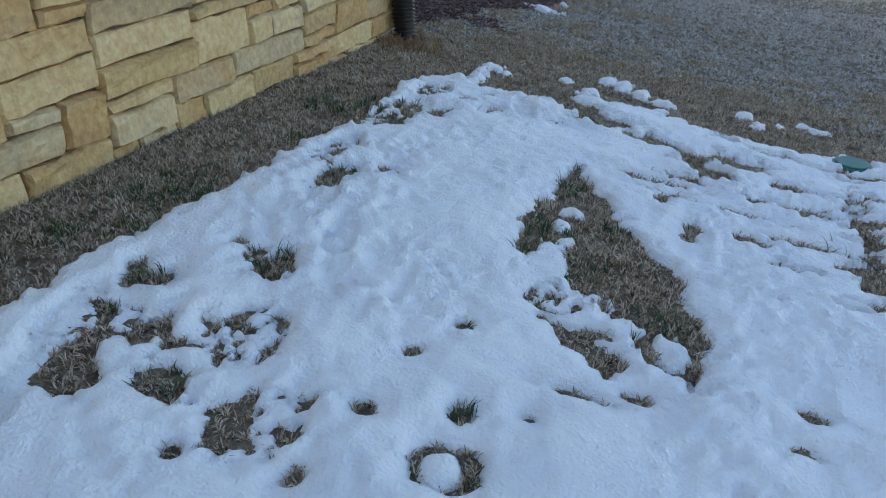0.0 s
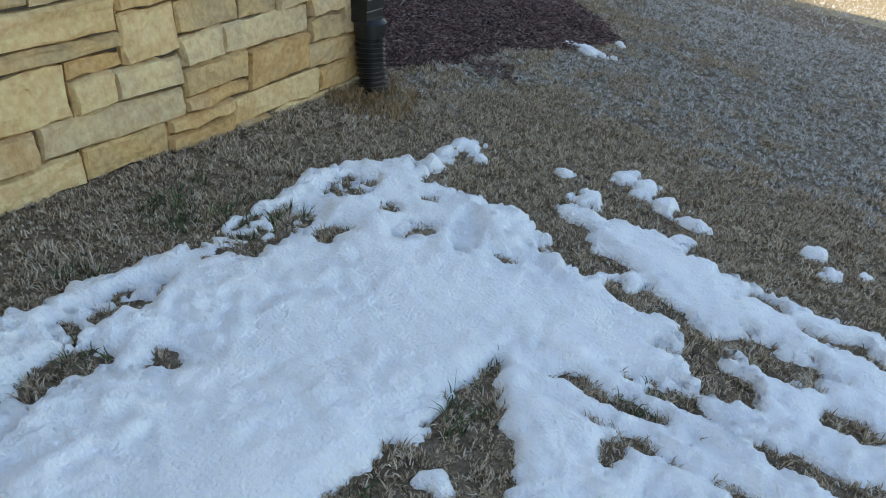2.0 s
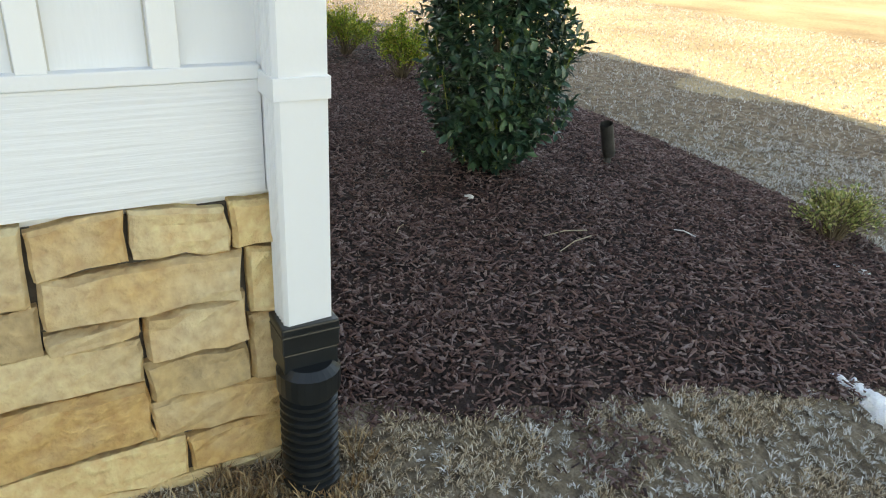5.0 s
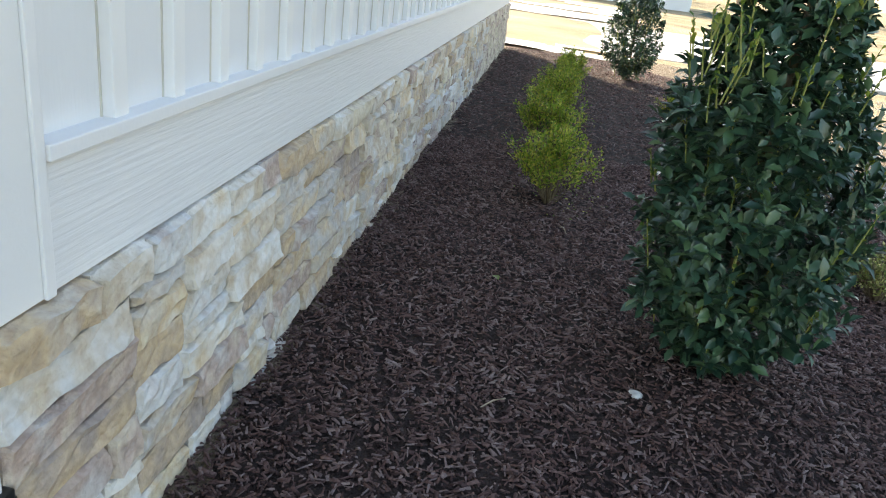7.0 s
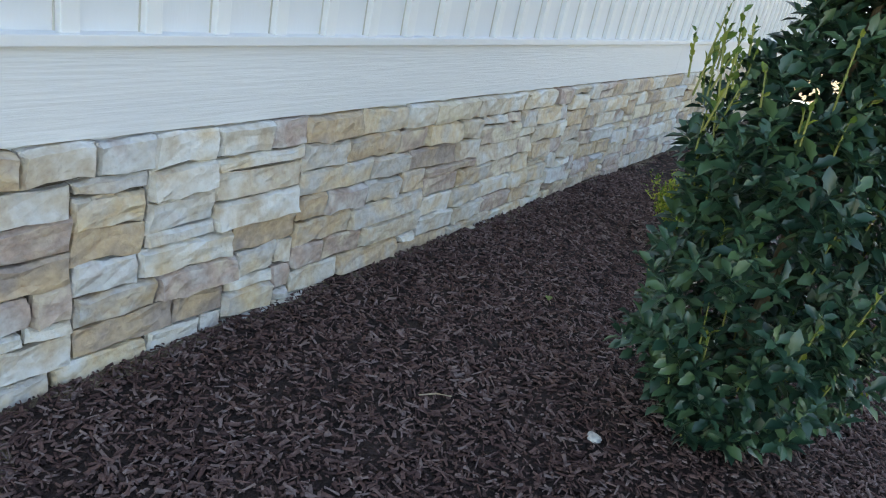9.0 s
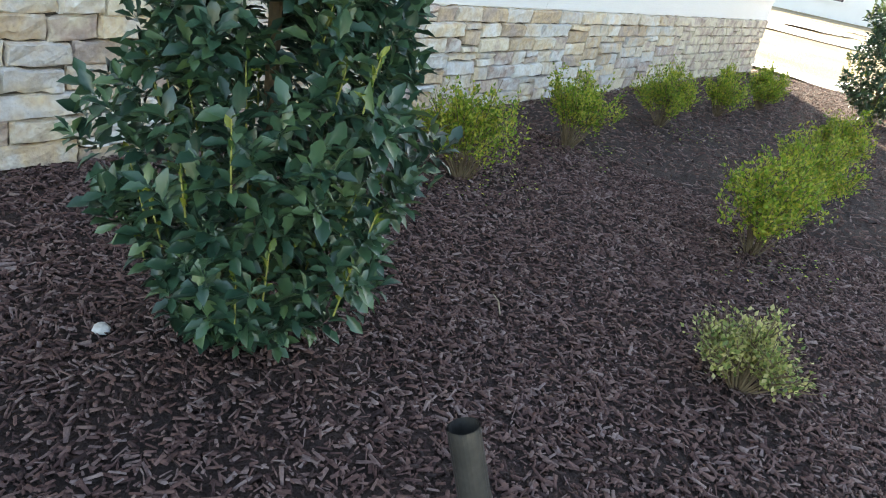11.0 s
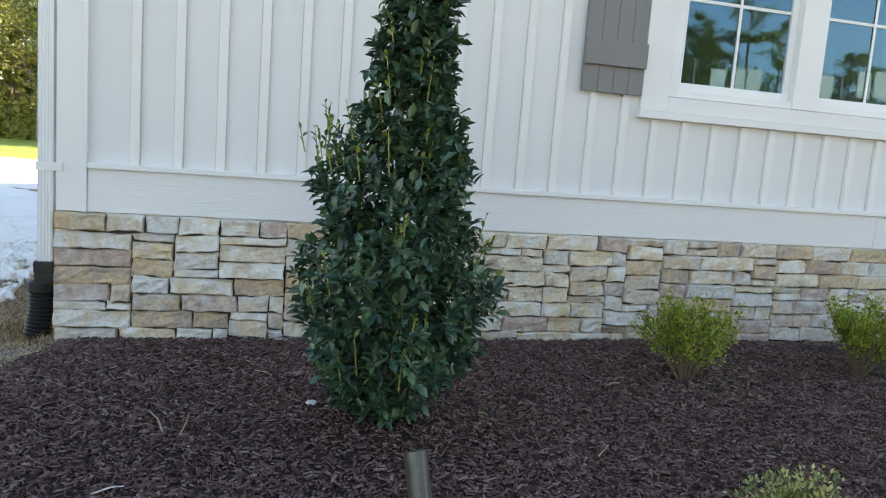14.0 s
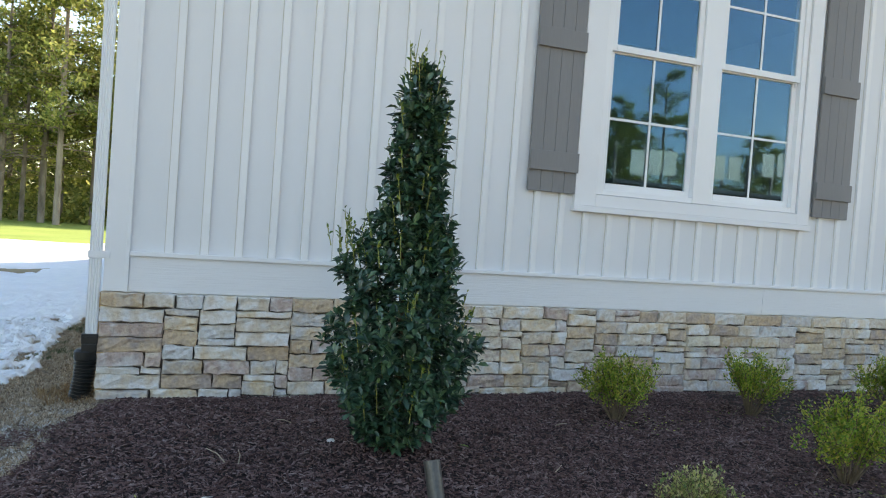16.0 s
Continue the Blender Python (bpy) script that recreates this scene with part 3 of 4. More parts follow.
def stone_mesh(w, h, rng, depth=0.03):
    """A rough-faced block, w wide along x and h high, its face towards -y."""
    nx, nz = max(3, min(6, int(w / 0.05) + 1)), 3
    bm = bmesh.new()
    e, rows = 0.007, []
    us = [0, e / w] + [i / nx for i in range(1, nx)] + [1 - e / w, 1]
    vs = [0, e / h] + [i / nz for i in range(1, nz)] + [1 - e / h, 1]
    tilt, lift, sag = rng.uniform(-0.016, 0.016), rng.uniform(0, 0.022), rng.uniform(-0.02, 0.02)
    seed = rng.uniform(0, 99)
    for j, v in enumerate(vs):
        row = []
        for i, u in enumerate(us):
            edge = i in (0, len(us) - 1) or j in (0, len(vs) - 1)
            n1 = noise.noise((u * w * 22 + seed, v * h * 26, seed)) * 0.011 + noise.noise((u * w * 55 + seed, v * h * 55, seed)) * 0.006
            y = 0.004 if edge else -lift - tilt * (v - 0.5) + n1
            wob = 0.011 * noise.noise((u * w * 18, v * h * 18, seed + 5))
            row.append(bm.verts.new(((u - 0.5) * w + wob, y, v * h + wob + sag * (u - 0.5) * 0.6)))
        rows.append(row)
    for j in range(len(vs) - 1):
        for i in range(len(us) - 1):
            bm.faces.new((rows[j][i], rows[j][i + 1], rows[j + 1][i + 1], rows[j + 1][i]))
    ring = rows[0] + [r[-1] for r in rows[1:]] + rows[-1][-2::-1] + [r[0] for r in rows[-2:0:-1]]
    back = [bm.verts.new((v.co.x, depth, v.co.z)) for v in ring]
    for i in range(len(ring)):
        k = (i + 1) % len(ring)
        bm.faces.new((ring[k], ring[i], back[i], back[k]))
    return bm


def course_stones(length, rng, z_low, z_top, unit=0.0445, wide=(0.15, 0.40), tall=(1, 2, 2, 2, 2, 2)):
    """Random ashlar: (x0, z0, width, height) of ledge stones one to three thin courses high, their joints broken."""
    out, step = [], 0.02
    rows, cols = int(math.ceil((z_top - z_low) / unit)), int(math.ceil(length / step))
    taken = [[False] * cols for _ in range(rows)]
    for r in range(rows):
        c = 0
        while c < cols:
            if taken[r][c]:
                c += 1
                continue
            free = c
            while free < cols and not taken[r][free]:
                free += 1
            h = min(rng.choice(tall), rows - r)
            w = max(4, int(rng.uniform(*wide) * (0.8 if h == 3 else 1.0) / step))
            w = free - c if free - c - w < 4 else w
            while h > 1 and any(taken[r + h - 1][c:c + w]):
                h -= 1
            for k in range(h):
                taken[r + k][c:c + w] = [True] * w
            x1 = min(length, (c + w) * step)
            out.append((c * step, z_top - (r + h) * unit, x1 - c * step, h * unit))
            c += w
    return [q for q in out if q[2] > 0.03]


# ---------- window and shutters ----------
window_1 = tagged(empty("window_1", 0, 0, 0), "white twin double-hung window with divided panes", "window", kind="structure")
part("casing", boxes((3.09, -0.004, 1.40, 3.265, 0.028, 3.78), (5.175, -0.004, 1.40, 5.30, 0.028, 3.78), (3.265, -0.004, 1.40, 5.175, 0.028, 1.488), (3.265, -0.004, 3.602, 5.175, 0.028, 3.78), bevel=0.003), TRIM, window_1)
part("window_sill", boxes((3.08, -0.022, 1.355, 5.31, 0.028, 1.398), bevel=0.004), TRIM, window_1)
part("window_frame", boxes((3.272, 0.012, 1.492, 3.322, 0.10, 3.598), (5.118, 0.012, 1.492, 5.168, 0.10, 3.598), (4.13, 0.004, 1.492, 4.31, 0.10, 3.598), (3.322, 0.012, 1.492, 4.13, 0.10, 1.532), (4.31, 0.012, 1.492, 5.118, 0.10, 1.532), (3.322, 0.012, 3.56, 4.13, 0.10, 3.598), (4.31, 0.012, 3.56, 5.118, 0.10, 3.598), bevel=0.004), VINYL, window_1)
for x0, x1 in ((3.324, 4.128), (4.312, 5.116)):
    for z0, z1, y in ((1.534, 2.60, 0.052), (2.56, 3.558, 0.024)):
        sash = part("sash", boxes((x0, y, z0, x0 + 0.045, y + 0.026, z1), (x1 - 0.045, y, z0, x1, y + 0.026, z1), (x0 + 0.045, y, z0, x1 - 0.045, y + 0.026, z0 + 0.05), (x0 + 0.045, y, z1 - 0.05, x1 - 0.045, y + 0.026, z1), bevel=0.003), VINYL, window_1)
        zm, xm = (z0 + z1) / 2, (x0 + x1) / 2
        part("glazing_bar", boxes((xm - 0.009, y + 0.006, z0 + 0.05, xm + 0.009, y + 0.011, z1 - 0.05), (x0 + 0.045, y + 0.006, zm - 0.009, xm - 0.0091, y + 0.011, zm + 0.009), (xm + 0.0091, y + 0.006, zm - 0.009, x1 - 0.045, y + 0.011, zm + 0.009)), VINYL, sash)
        pane = part("pane", boxes((x0 + 0.044, y + 0.013, z0 + 0.049, x1 - 0.044, y + 0.017, z1 - 0.049)), GLASS, sash, "window glass with a blue-tinted sky reflection")
        pane.visible_shadow = False
    part("sash_lock", boxes((x1 - 0.03, 0.036, 2.52, x1 - 0.014, 0.05, 2.56), bevel=0.003), VINYL, window_1)
shutters = []
for x0 in (2.705, 5.335):
    sh = tagged(empty("shutter", x0, 0.0, 1.475), "grey wooden board shutter with cross battens", "shutter", "window shutters")
    for k in range(4):
        part("board", boxes((k * 0.095, -0.012, 0.0, k * 0.095 + 0.093, 0.012, 2.15), bevel=0.003), SHUTTER, sh)
    for z in (0.15, 1.02, 1.90):
        part("cross_batten", boxes((-0.004, -0.034, z, 0.382, -0.0125, z + 0.14), bevel=0.003), SHUTTER, sh)

# ---------- downspout ----------
ds = tagged(empty("downspout", -0.045, 0.045, 0.0), "white downspout running into a black corrugated drain pipe", "downspout")


def rib_profile(w, d):
    """Outline of a ribbed rectangular downspout, w along y and d along x."""
    pts = []
    for (ax, ay), (bx, by), ribs in (((-d / 2, w / 2), (-d / 2, -w / 2), 0), ((-d / 2, -w / 2), (d / 2, -w / 2), 4), ((d / 2, -w / 2), (d / 2, w / 2), 0), ((d / 2, w / 2), (-d / 2, w / 2), 4)):
        n = 1 + 4 * ribs
        L = math.hypot(bx - ax, by - ay)
        nx, ny = -(by - ay) / L, (bx - ax) / L
        for i in range(n):
            u = 0.08 + 0.84 * i / n
            o = 0.0035 if ribs and i % 4 in (1, 2) and i > 0 else 0.0
            pts.append((ax + (bx - ax) * u - nx * -o, ay + (by - ay) * u - ny * -o))
    return pts


bm = bmesh.new()
prof = rib_profile(0.098, 0.072)
rings = [[bm.verts.new((x, y, z)) for x, y in prof] for z in (0.385, 4.1)]
for i in range(len(prof)):
    k = (i + 1) % len(prof)
    bm.faces.new((rings[0][i], rings[0][k], rings[1][k], rings[1][i]))
bm.faces.new(rings[0][::-1])
bm.faces.new(rings[1])
bmesh.ops.recalc_face_normals(bm, faces=bm.faces[:])
part("pipe", bm, GUTTER, ds, "white ribbed downspout")
part("strap", boxes((-0.0385, -0.0525, 0.84, 0.078, 0.0525, 0.88), bevel=0.001), GUTTER, ds)
part("adapter", boxes((-0.047, -0.060, 0.335, 0.041, 0.060, 0.395), (-0.044, -0.057, 0.285, 0.038, 0.057, 0.335), (-0.050, -0.0615, 0.372, 0.043, 0.0615, 0.380), bevel=0.004), BLACK, ds, "black plastic downspout adapter")
bm = tube([(-0.022, 0, 0.24), (-0.022, 0, 0.285), (-0.022, 0, 0.30)], [0.066, 0.066, 0.050], 28)
part("adapter_collar", bm, BLACK, ds)
pts, rad = [], []
for k in range(17 * 4):
    u = k / (17 * 4 - 1)
    pts.append((-0.022 - 0.045 * u * u, 0.01 * u, 0.26 - 0.33 * u))
    rad.append(0.052 + 0.009 * (0, 1, 1, 0)[k % 4])
part("corrugated_pipe", tube(pts, rad, 28), BLACK, ds, "black corrugated plastic pipe", smooth=False)


# ---------- plants ----------
def leaf_cloud(rng, n, place, size, shape, up=0.35, jitter=0.9):
    """Leaf polygons (n, k, 3). place(rng) gives a point and its outward direction."""
    out = np.empty((n, len(shape), 3))
    for i in range(n):
        p, d = place(rng)
        d = Vector((d.x + rng.gauss(0, jitter * 0.5), d.y + rng.gauss(0, jitter * 0.5), d.z + up + rng.gauss(0, jitter * 0.4))).normalized()
        s = d.cross(Vector((rng.gauss(0, 0.5), rng.gauss(0, 0.5), 1))).normalized()
        nrm = s.cross(d)
        k = size * rng.uniform(0.7, 1.25)
        for j, (a, b, c) in enumerate(shape):
            out[i, j] = p + d * (b * k) + s * (a * k) + nrm * (c * k)
    return out


HOLLY_LEAF = [(0, 0, 0), (0.10, 0.22, 0.05), (0.23, 0.30, 0.11), (0.20, 0.46, 0.08), (0.26, 0.62, 0.10), (0.16, 0.80, 0.02), (0, 1.0, -0.10), (-0.16, 0.80, 0.02), (-0.26, 0.62, 0.10), (-0.20, 0.46, 0.08), (-0.23, 0.30, 0.11), (-0.10, 0.22, 0.05), (0, 0.45, 0.0), (0, 0.72, -0.03)]
HOLLY_LEAF = [(a * 0.9, b, c) for a, b, c in HOLLY_LEAF]
HOLLY_FACES = [(0, 1, 12), (1, 2, 3, 12), (3, 4, 13, 12), (4, 5, 13), (5, 6, 13), (6, 7, 13), (7, 8, 13), (8, 9, 12, 13), (9, 10, 11, 12), (11, 0, 12)]
OVAL = [(0, 0, 0), (0.3, 0.4, 0.06), (0, 1, -0.05), (-0.3, 0.4, 0.06)]
OVAL_FACES = [(0, 1, 2, 3)]
HOLLY_PROFILE = ((0.05, 0.12), (0.14, 0.22), (0.3, 0.32), (0.58, 0.355), (0.8, 0.305), (1.0, 0.235), (1.15, 0.185), (1.3, 0.165), (1.5, 0.14), (1.7, 0.125), (1.93, 0.095), (2.0, 0.02))


def holly_tree(x, y, z, seed, leaves, singles, scale=1.0):
    rng = random.Random(seed)
    tree = tagged(empty("holly_tree", x, y, z), "narrow dark green holly tree with glossy spiny leaves", "tree")
    tree.scale = (scale,) * 3
    part("trunk", tube([(0, 0, -0.1), (0.01, 0, 0.5), (-0.01, 0.01, 1.2), (-0.03, 0, 1.9)], [0.022, 0.018, 0.012, 0.004], 7), TWIG, tree)
    zs, rs = [p[0] for p in HOLLY_PROFILE], [p[1] for p in HOLLY_PROFILE]

    def at(rng, zz=None):
        while zz is None:
            zz = rng.uniform(0.05, 2.0)
            if rng.random() > np.interp(zz, zs, rs) / 0.33 + 0.12:
                zz = None
        a = rng.uniform(0, math.tau)
        bump = 1 + 0.30 * noise.noise((math.cos(a) * 1.6 + seed, math.sin(a) * 1.6, zz * 4.5)) + 0.22 * noise.noise((math.cos(a) * 5 + seed, math.sin(a) * 5, zz * 12))
        r = np.interp(zz, zs, rs) * bump * (1 - 0.7 * rng.random() ** 2.0)
        lump = 0.15 * math.exp(-((zz - 1.0) / 0.15) ** 2) * max(0, math.cos(a - 2.25)) ** 3
        r += lump
        return Vector((math.cos(a) * r + 0.045 * min(1, max(0, zz - 0.7) / 0.5), math.sin(a) * r, zz)), Vector((math.cos(a) * 0.5, math.sin(a) * 0.5, 0.05))

    rosette = {"n": 0}

    def whorl(rng):
        if rosette["n"] % 8 == 0:
            p, d = at(rng)
            rosette["p"], rosette["d"] = p, Vector((d.x * 1.3, d.y * 1.3, 0.75)).normalized()
            rosette["a"] = rosette["d"].orthogonal().normalized()
        k = rosette["n"] % 8
        rosette["n"] += 1
        d, a = rosette["d"], rosette["a"]
        ang = k * 2.4
        out = a * math.cos(ang) + d.cross(a) * math.sin(ang)
        return rosette["p"] - d * 0.006 * k, out * (0.55 + 0.08 * k) + d * (0.7 - 0.10 * k)

    crown = joined("crown", leaf_cloud(rng, leaves, whorl, 0.058, HOLLY_LEAF, 0.05, 0.35), HOLLY_FACES, HOLLY, tree)
    crown["kind"] = "stuff"
    bm, tips = bmesh.new(), []
    for k in range(150):
        p, d = at(rng)
        if k % 12 == 1:
            p, d = at(rng, rng.uniform(1.78, 1.98))
        if k % 9 == 0:
            p = Vector((-0.23 + rng.gauss(0, 0.04), 0.25 + rng.gauss(0, 0.05), 1.06 + rng.gauss(0, 0.07)))
        p = p + d * 0.012
        d = Vector((d.x * 0.45, d.y * 0.45, 0.9)).normalized()
        L = rng.uniform(0.06, 0.19)
        r0 = p - d * 0.03
        tube([r0, r0 + d * L * 0.5, r0 + d * L], [0.0028, 0.0024, 0.0015], 4, bm)
        for j in range(6):
            tips.append((r0 + d * L * (0.3 + 0.14 * j), d))
    for dx, dy, top in ((0.02, 0, 2.18), (-0.01, 0.02, 2.12), (0.05, -0.01, 2.13)):
        tube([(-0.03, 0, 1.85), (-0.03 + dx * 0.6, dy, 2.0), (-0.03 + dx * 1.6, dy, top)], [0.004, 0.003, 0.001], 4, bm)
    part("new_growth", bm, STEM, tree, "yellow-green new shoots")["kind"] = "stuff"
    it = iter(tips)
    young = joined("young_leaves", leaf_cloud(rng, len(tips), lambda r: next(it), 0.030, HOLLY_LEAF, 0.25, 1.1), HOLLY_FACES, HOLLY_TIP, tree, "yellow-green young leaves")
    base = [bpy.data.meshes.new("leaf") for _ in range(4)]
    for me in base:
        me.from_pydata([Vector((a * 0.062, b * 0.062, c * 0.062 + rng.uniform(-1, 1) * 0.002)) for a, b, c in HOLLY_LEAF], [], HOLLY_FACES)
        me.materials.append(HOLLY)
    for k in range(singles):
        p, d = at(rng)
        ob = new("leaf", rng.choice(base))
        ob.parent = tree
        ob.matrix_basis = Matrix.Translation(p * 1.0 + d * 0.012) @ Vector((d.x + rng.gauss(0, 0.5), d.y + rng.gauss(0, 0.5), 0.4 + rng.gauss(0, 0.4))).to_track_quat("Y", "Z").to_matrix().to_4x4()
    return tree


HZ = float(mulch_z(np.array(HOLLY_XY[0]), np.array(HOLLY_XY[1])))
holly = holly_tree(HOLLY_XY[0], HOLLY_XY[1], HZ - 0.01, 4, 10400, 290, 0.92)


def mz(x, y):
    return float(mulch_z(np.array(x), np.array(y)))


holly_b = holly_tree(8.6, -1.65, mz(8.6, -1.65), 9, 7000, 0, 0.95)


def shrub(x, y, h, r, seed, material, n=1500, leaf=0.017, label="", cat="shrub", spiky=False):
    rng = random.Random(seed)
    name = "spreading_shrub" if spiky else "young_shrub"
    ob = tagged(empty(name, x, y, mz(x, y) - 0.01), label, cat, "foundation shrubs")
    bm, spots = bmesh.new(), []
    stems = 46 if spiky else 34
    for k in range(stems):
        a, t = rng.uniform(0, math.tau), math.sqrt(rng.random())
        top = Vector((math.cos(a) * r * t, math.sin(a) * r * t, h * (1 - 0.45 * t * t) * rng.uniform(0.75, 1.1)))
        mid = Vector((top.x * 0.45, top.y * 0.45, top.z * 0.55))
        tube([(top.x * 0.08, top.y * 0.08, 0), mid, top], [0.004, 0.0028, 0.0012], 4, bm)
        spots.append((mid, top))
        for _ in range(3):
            q = mid.lerp(top, rng.uniform(0, 0.7))
            e = q + Vector((rng.gauss(0, 0.4), rng.gauss(0, 0.4), 0.6)).normalized() * h * rng.uniform(0.15, 0.32)
            tube([q, e], [0.002, 0.001], 3, bm)
            spots.append((q, e))
    part("branchwork", bm, TWIG, ob)["kind"] = "stuff"

    def at(rng):
        a, b = rng.choice(spots)
        u = rng.uniform(-0.35, 1.05)
        p = a.lerp(b, u)
        g = 0.012
        return p + Vector((rng.gauss(0, g), rng.gauss(0, g), rng.gauss(0, g))), (b - a).normalized() + Vector((rng.gauss(0, 0.5), rng.gauss(0, 0.5), 0))

    lv = joined("foliage", leaf_cloud(rng, n, at, leaf, OVAL, 0.2, 1.1), OVAL_FACES, material, ob)
    lv["kind"] = "stuff"
    return ob


for i, (x, y, h, r) in enumerate(((3.04, -0.82, 0.47, 0.29), (4.14, -0.76, 0.46, 0.29), (5.42, -0.80, 0.44, 0.28), (3.60, -2.0, 0.46, 0.30), (4.55, -1.95, 0.44, 0.28), (5.7, -1.9, 0.42, 0.23), (6.5, -0.85, 0.42, 0.22), (7.4, -0.93, 0.42, 0.22))):
    shrub(x, y, h, r, 20 + i, SHRUB, 5200, 0.019, "small yellow-green leafy shrub growing from the mulch")
for i, (x, y) in enumerate(((0.30, -2.34), (2.44, -2.31))):
    shrub(x, y, 0.25, 0.20, 50 + i, VARIEG, 2200, 0.018, "low pale variegated shrub dusted with frost", spiky=True)

# ---------- uplight ----------
lamp = tagged(empty("garden_uplight", 1.40, -2.08, mz(1.40, -2.08)), "dark bronze tubular garden spotlight in the mulch", "garden light")
_d = Vector((-0.10, 0.36, 1)).normalized()
_p = Vector((0, 0, 0.075))
bm = tube([_p, _p + _d * 0.155], [0.033, 0.033], 24, cap=False)
tube([_p, _p + _d * 0.004], [0.033, 0.033], 24, bm)
tube([_p + _d * 0.155, _p + _d * 0.07], [0.030, 0.030], 24, bm, cap=False)
tube([_p + _d * 0.07, _p + _d * 0.068], [0.030, 0.030], 24, bm)
part("lamp_tube", bm, BRONZE, lamp)
part("lamp_cap", tube([_p - _d * 0.028, _p - _d * 0.004, _p - _d * 0.0], [0.031, 0.035, 0.035], 24), BRONZE, lamp)
part("knuckle", tube([(0, 0, -0.06), (0, 0, 0.0), _p - _d * 0.026], [0.012, 0.018, 0.018], 12), BRONZE, lamp)


# ---------- distance ----------
def pine(x, y, h, seed):
    rng = random.Random(seed)
    t = tagged(empty("pine_tree", x, y, -0.2), "tall sunlit pine with bare lower trunk", "tree", "pine wood")
    lean = rng.uniform(-0.3, 0.3)
    part("trunk", tube([(0, 0, 0), (lean * 0.4, 0, h * 0.5), (lean, 0, h)], [0.2, 0.14, 0.03], 9), BARK, t)
    bm, spots = bmesh.new(), []
    for k in range(46):
        z = h * rng.uniform(0.22, 0.98)
        a, L = rng.uniform(0, math.tau), (h - z) * 0.28 + rng.uniform(0.5, 1.6)
        p = Vector((lean * z / h, 0, z))
        e = p + Vector((math.cos(a) * L, math.sin(a) * L, L * rng.uniform(-0.1, 0.45)))
        tube([p, p.lerp(e, 0.5) + Vector((0, 0, 0.1)), e], [0.05, 0.03, 0.01], 4, bm)
        if z > h * 0.3:
            spots.append((p.lerp(e, 0.35), e))
    part("branchwork", bm, BARK, t)["kind"] = "stuff"

    def at(rng):
        a, b = rng.choice(spots)
        p = a.lerp(b, rng.uniform(0, 1.05))
        return p + Vector((rng.gauss(0, 0.25), rng.gauss(0, 0.25), rng.gauss(0, 0.2))), Vector((rng.gauss(0, 1), rng.gauss(0, 1), rng.gauss(0, 1)))

    joined("crown", leaf_cloud(rng, 4600, at, 0.27, OVAL, 0.3, 1), OVAL_FACES, NEEDLE, t)["kind"] = "stuff"
    return t


def bare_tree(x, y, h, seed):
    rng = random.Random(seed)
    t = tagged(empty("bare_tree", x, y, -0.2), "leafless grey deciduous tree at the wood's edge", "tree", "bare trees")
    bm = tube([(0, 0, 0), (0.1, 0, h * 0.5), (0, 0.1, h)], [0.11, 0.07, 0.01], 7)
    for k in range(40):
        z = h * rng.uniform(0.2, 0.95)
        a, L = rng.uniform(0, math.tau), (h - z) * 0.35 + 0.5
        p = Vector((0.05, 0.05, z))
        e = p + Vector((math.cos(a) * L, math.sin(a) * L, L * rng.uniform(0.4, 1.0)))
        tube([p, e], [0.03, 0.006], 4, bm)
        for _ in range(3):
            q = p.lerp(e, rng.uniform(0.3, 0.9))
            tube([q, q + Vector((rng.gauss(0, 0.5), rng.gauss(0, 0.5), 0.5)) * L * 0.4], [0.012, 0.003], 3, bm)
    part("trunk", bm, BARK, t)
    return t


pines = [pine(0, 0, 15, 100), pine(0, 0, 17, 101), pine(0, 0, 13, 102)]
bares = [bare_tree(0, 0, 9, 110), bare_tree(0, 0, 11, 111)]
rng = random.Random(5)
first = set()


def plant(kinds, x, y, s):
    k = rng.randrange(len(kinds))
    m = pose(x, y, -0.2, 0, 0, rng.uniform(0, 360))
    ob = kinds[k]
    if ob.name in first:
        ob = copy_thing(ob, m)
    else:
        first.add(ob.name)
        ob.matrix_basis = m
    ob.scale = (s, s, s)
    return ob


for x, y, s in ((-2.4, 43, 0.9), (-6.2, 42, 1.0), (-9.5, 44, 1.1)):
    plant(pines, x, y, s)
for k in range(56):
    plant(pines, rng.uniform(-34, 10), rng.uniform(45, 68), rng.uniform(0.8, 1.2))
for k in range(12):
    plant(bares, rng.uniform(-26, 8), rng.uniform(42, 50), rng.uniform(0.7, 1.1))
for k in range(22):
    plant(pines, rng.uniform(-30, 60), rng.uniform(-75, -58), rng.uniform(0.7, 1.1))
for k in range(9):
    plant(bares, rng.uniform(-10, 40), rng.uniform(-56, -44), rng.uniform(0.8, 1.2))
for k in range(16):
    plant(pines, rng.uniform(16, 62), rng.uniform(-56, -42), rng.uniform(0.7, 1.05))
for k in range(16):
    plant(pines, rng.uniform(62, 85), rng.uniform(-25, 45), rng.uniform(0.8, 1.2))


def thicket(x0, x1, y0, y1, n, seed):
    rng = random.Random(seed)
    at = lambda r: (Vector((r.uniform(x0, x1), r.uniform(y0, y1), abs(r.gauss(0, 1.6)) - 0.1)), Vector((r.gauss(0, 1), r.gauss(0, 1), r.gauss(0, 1))))
    return tagged(joined("undergrowth", leaf_cloud(rng, n, at, 0.45, OVAL, 0.3, 1), OVAL_FACES, NEEDLE), "tangled green and brown undergrowth below the pines", "undergrowth", kind="stuff")


thicket(-34, 14, 46, 60, 16000, 7)
thicket(8, 66, -44, -38, 9000, 8)
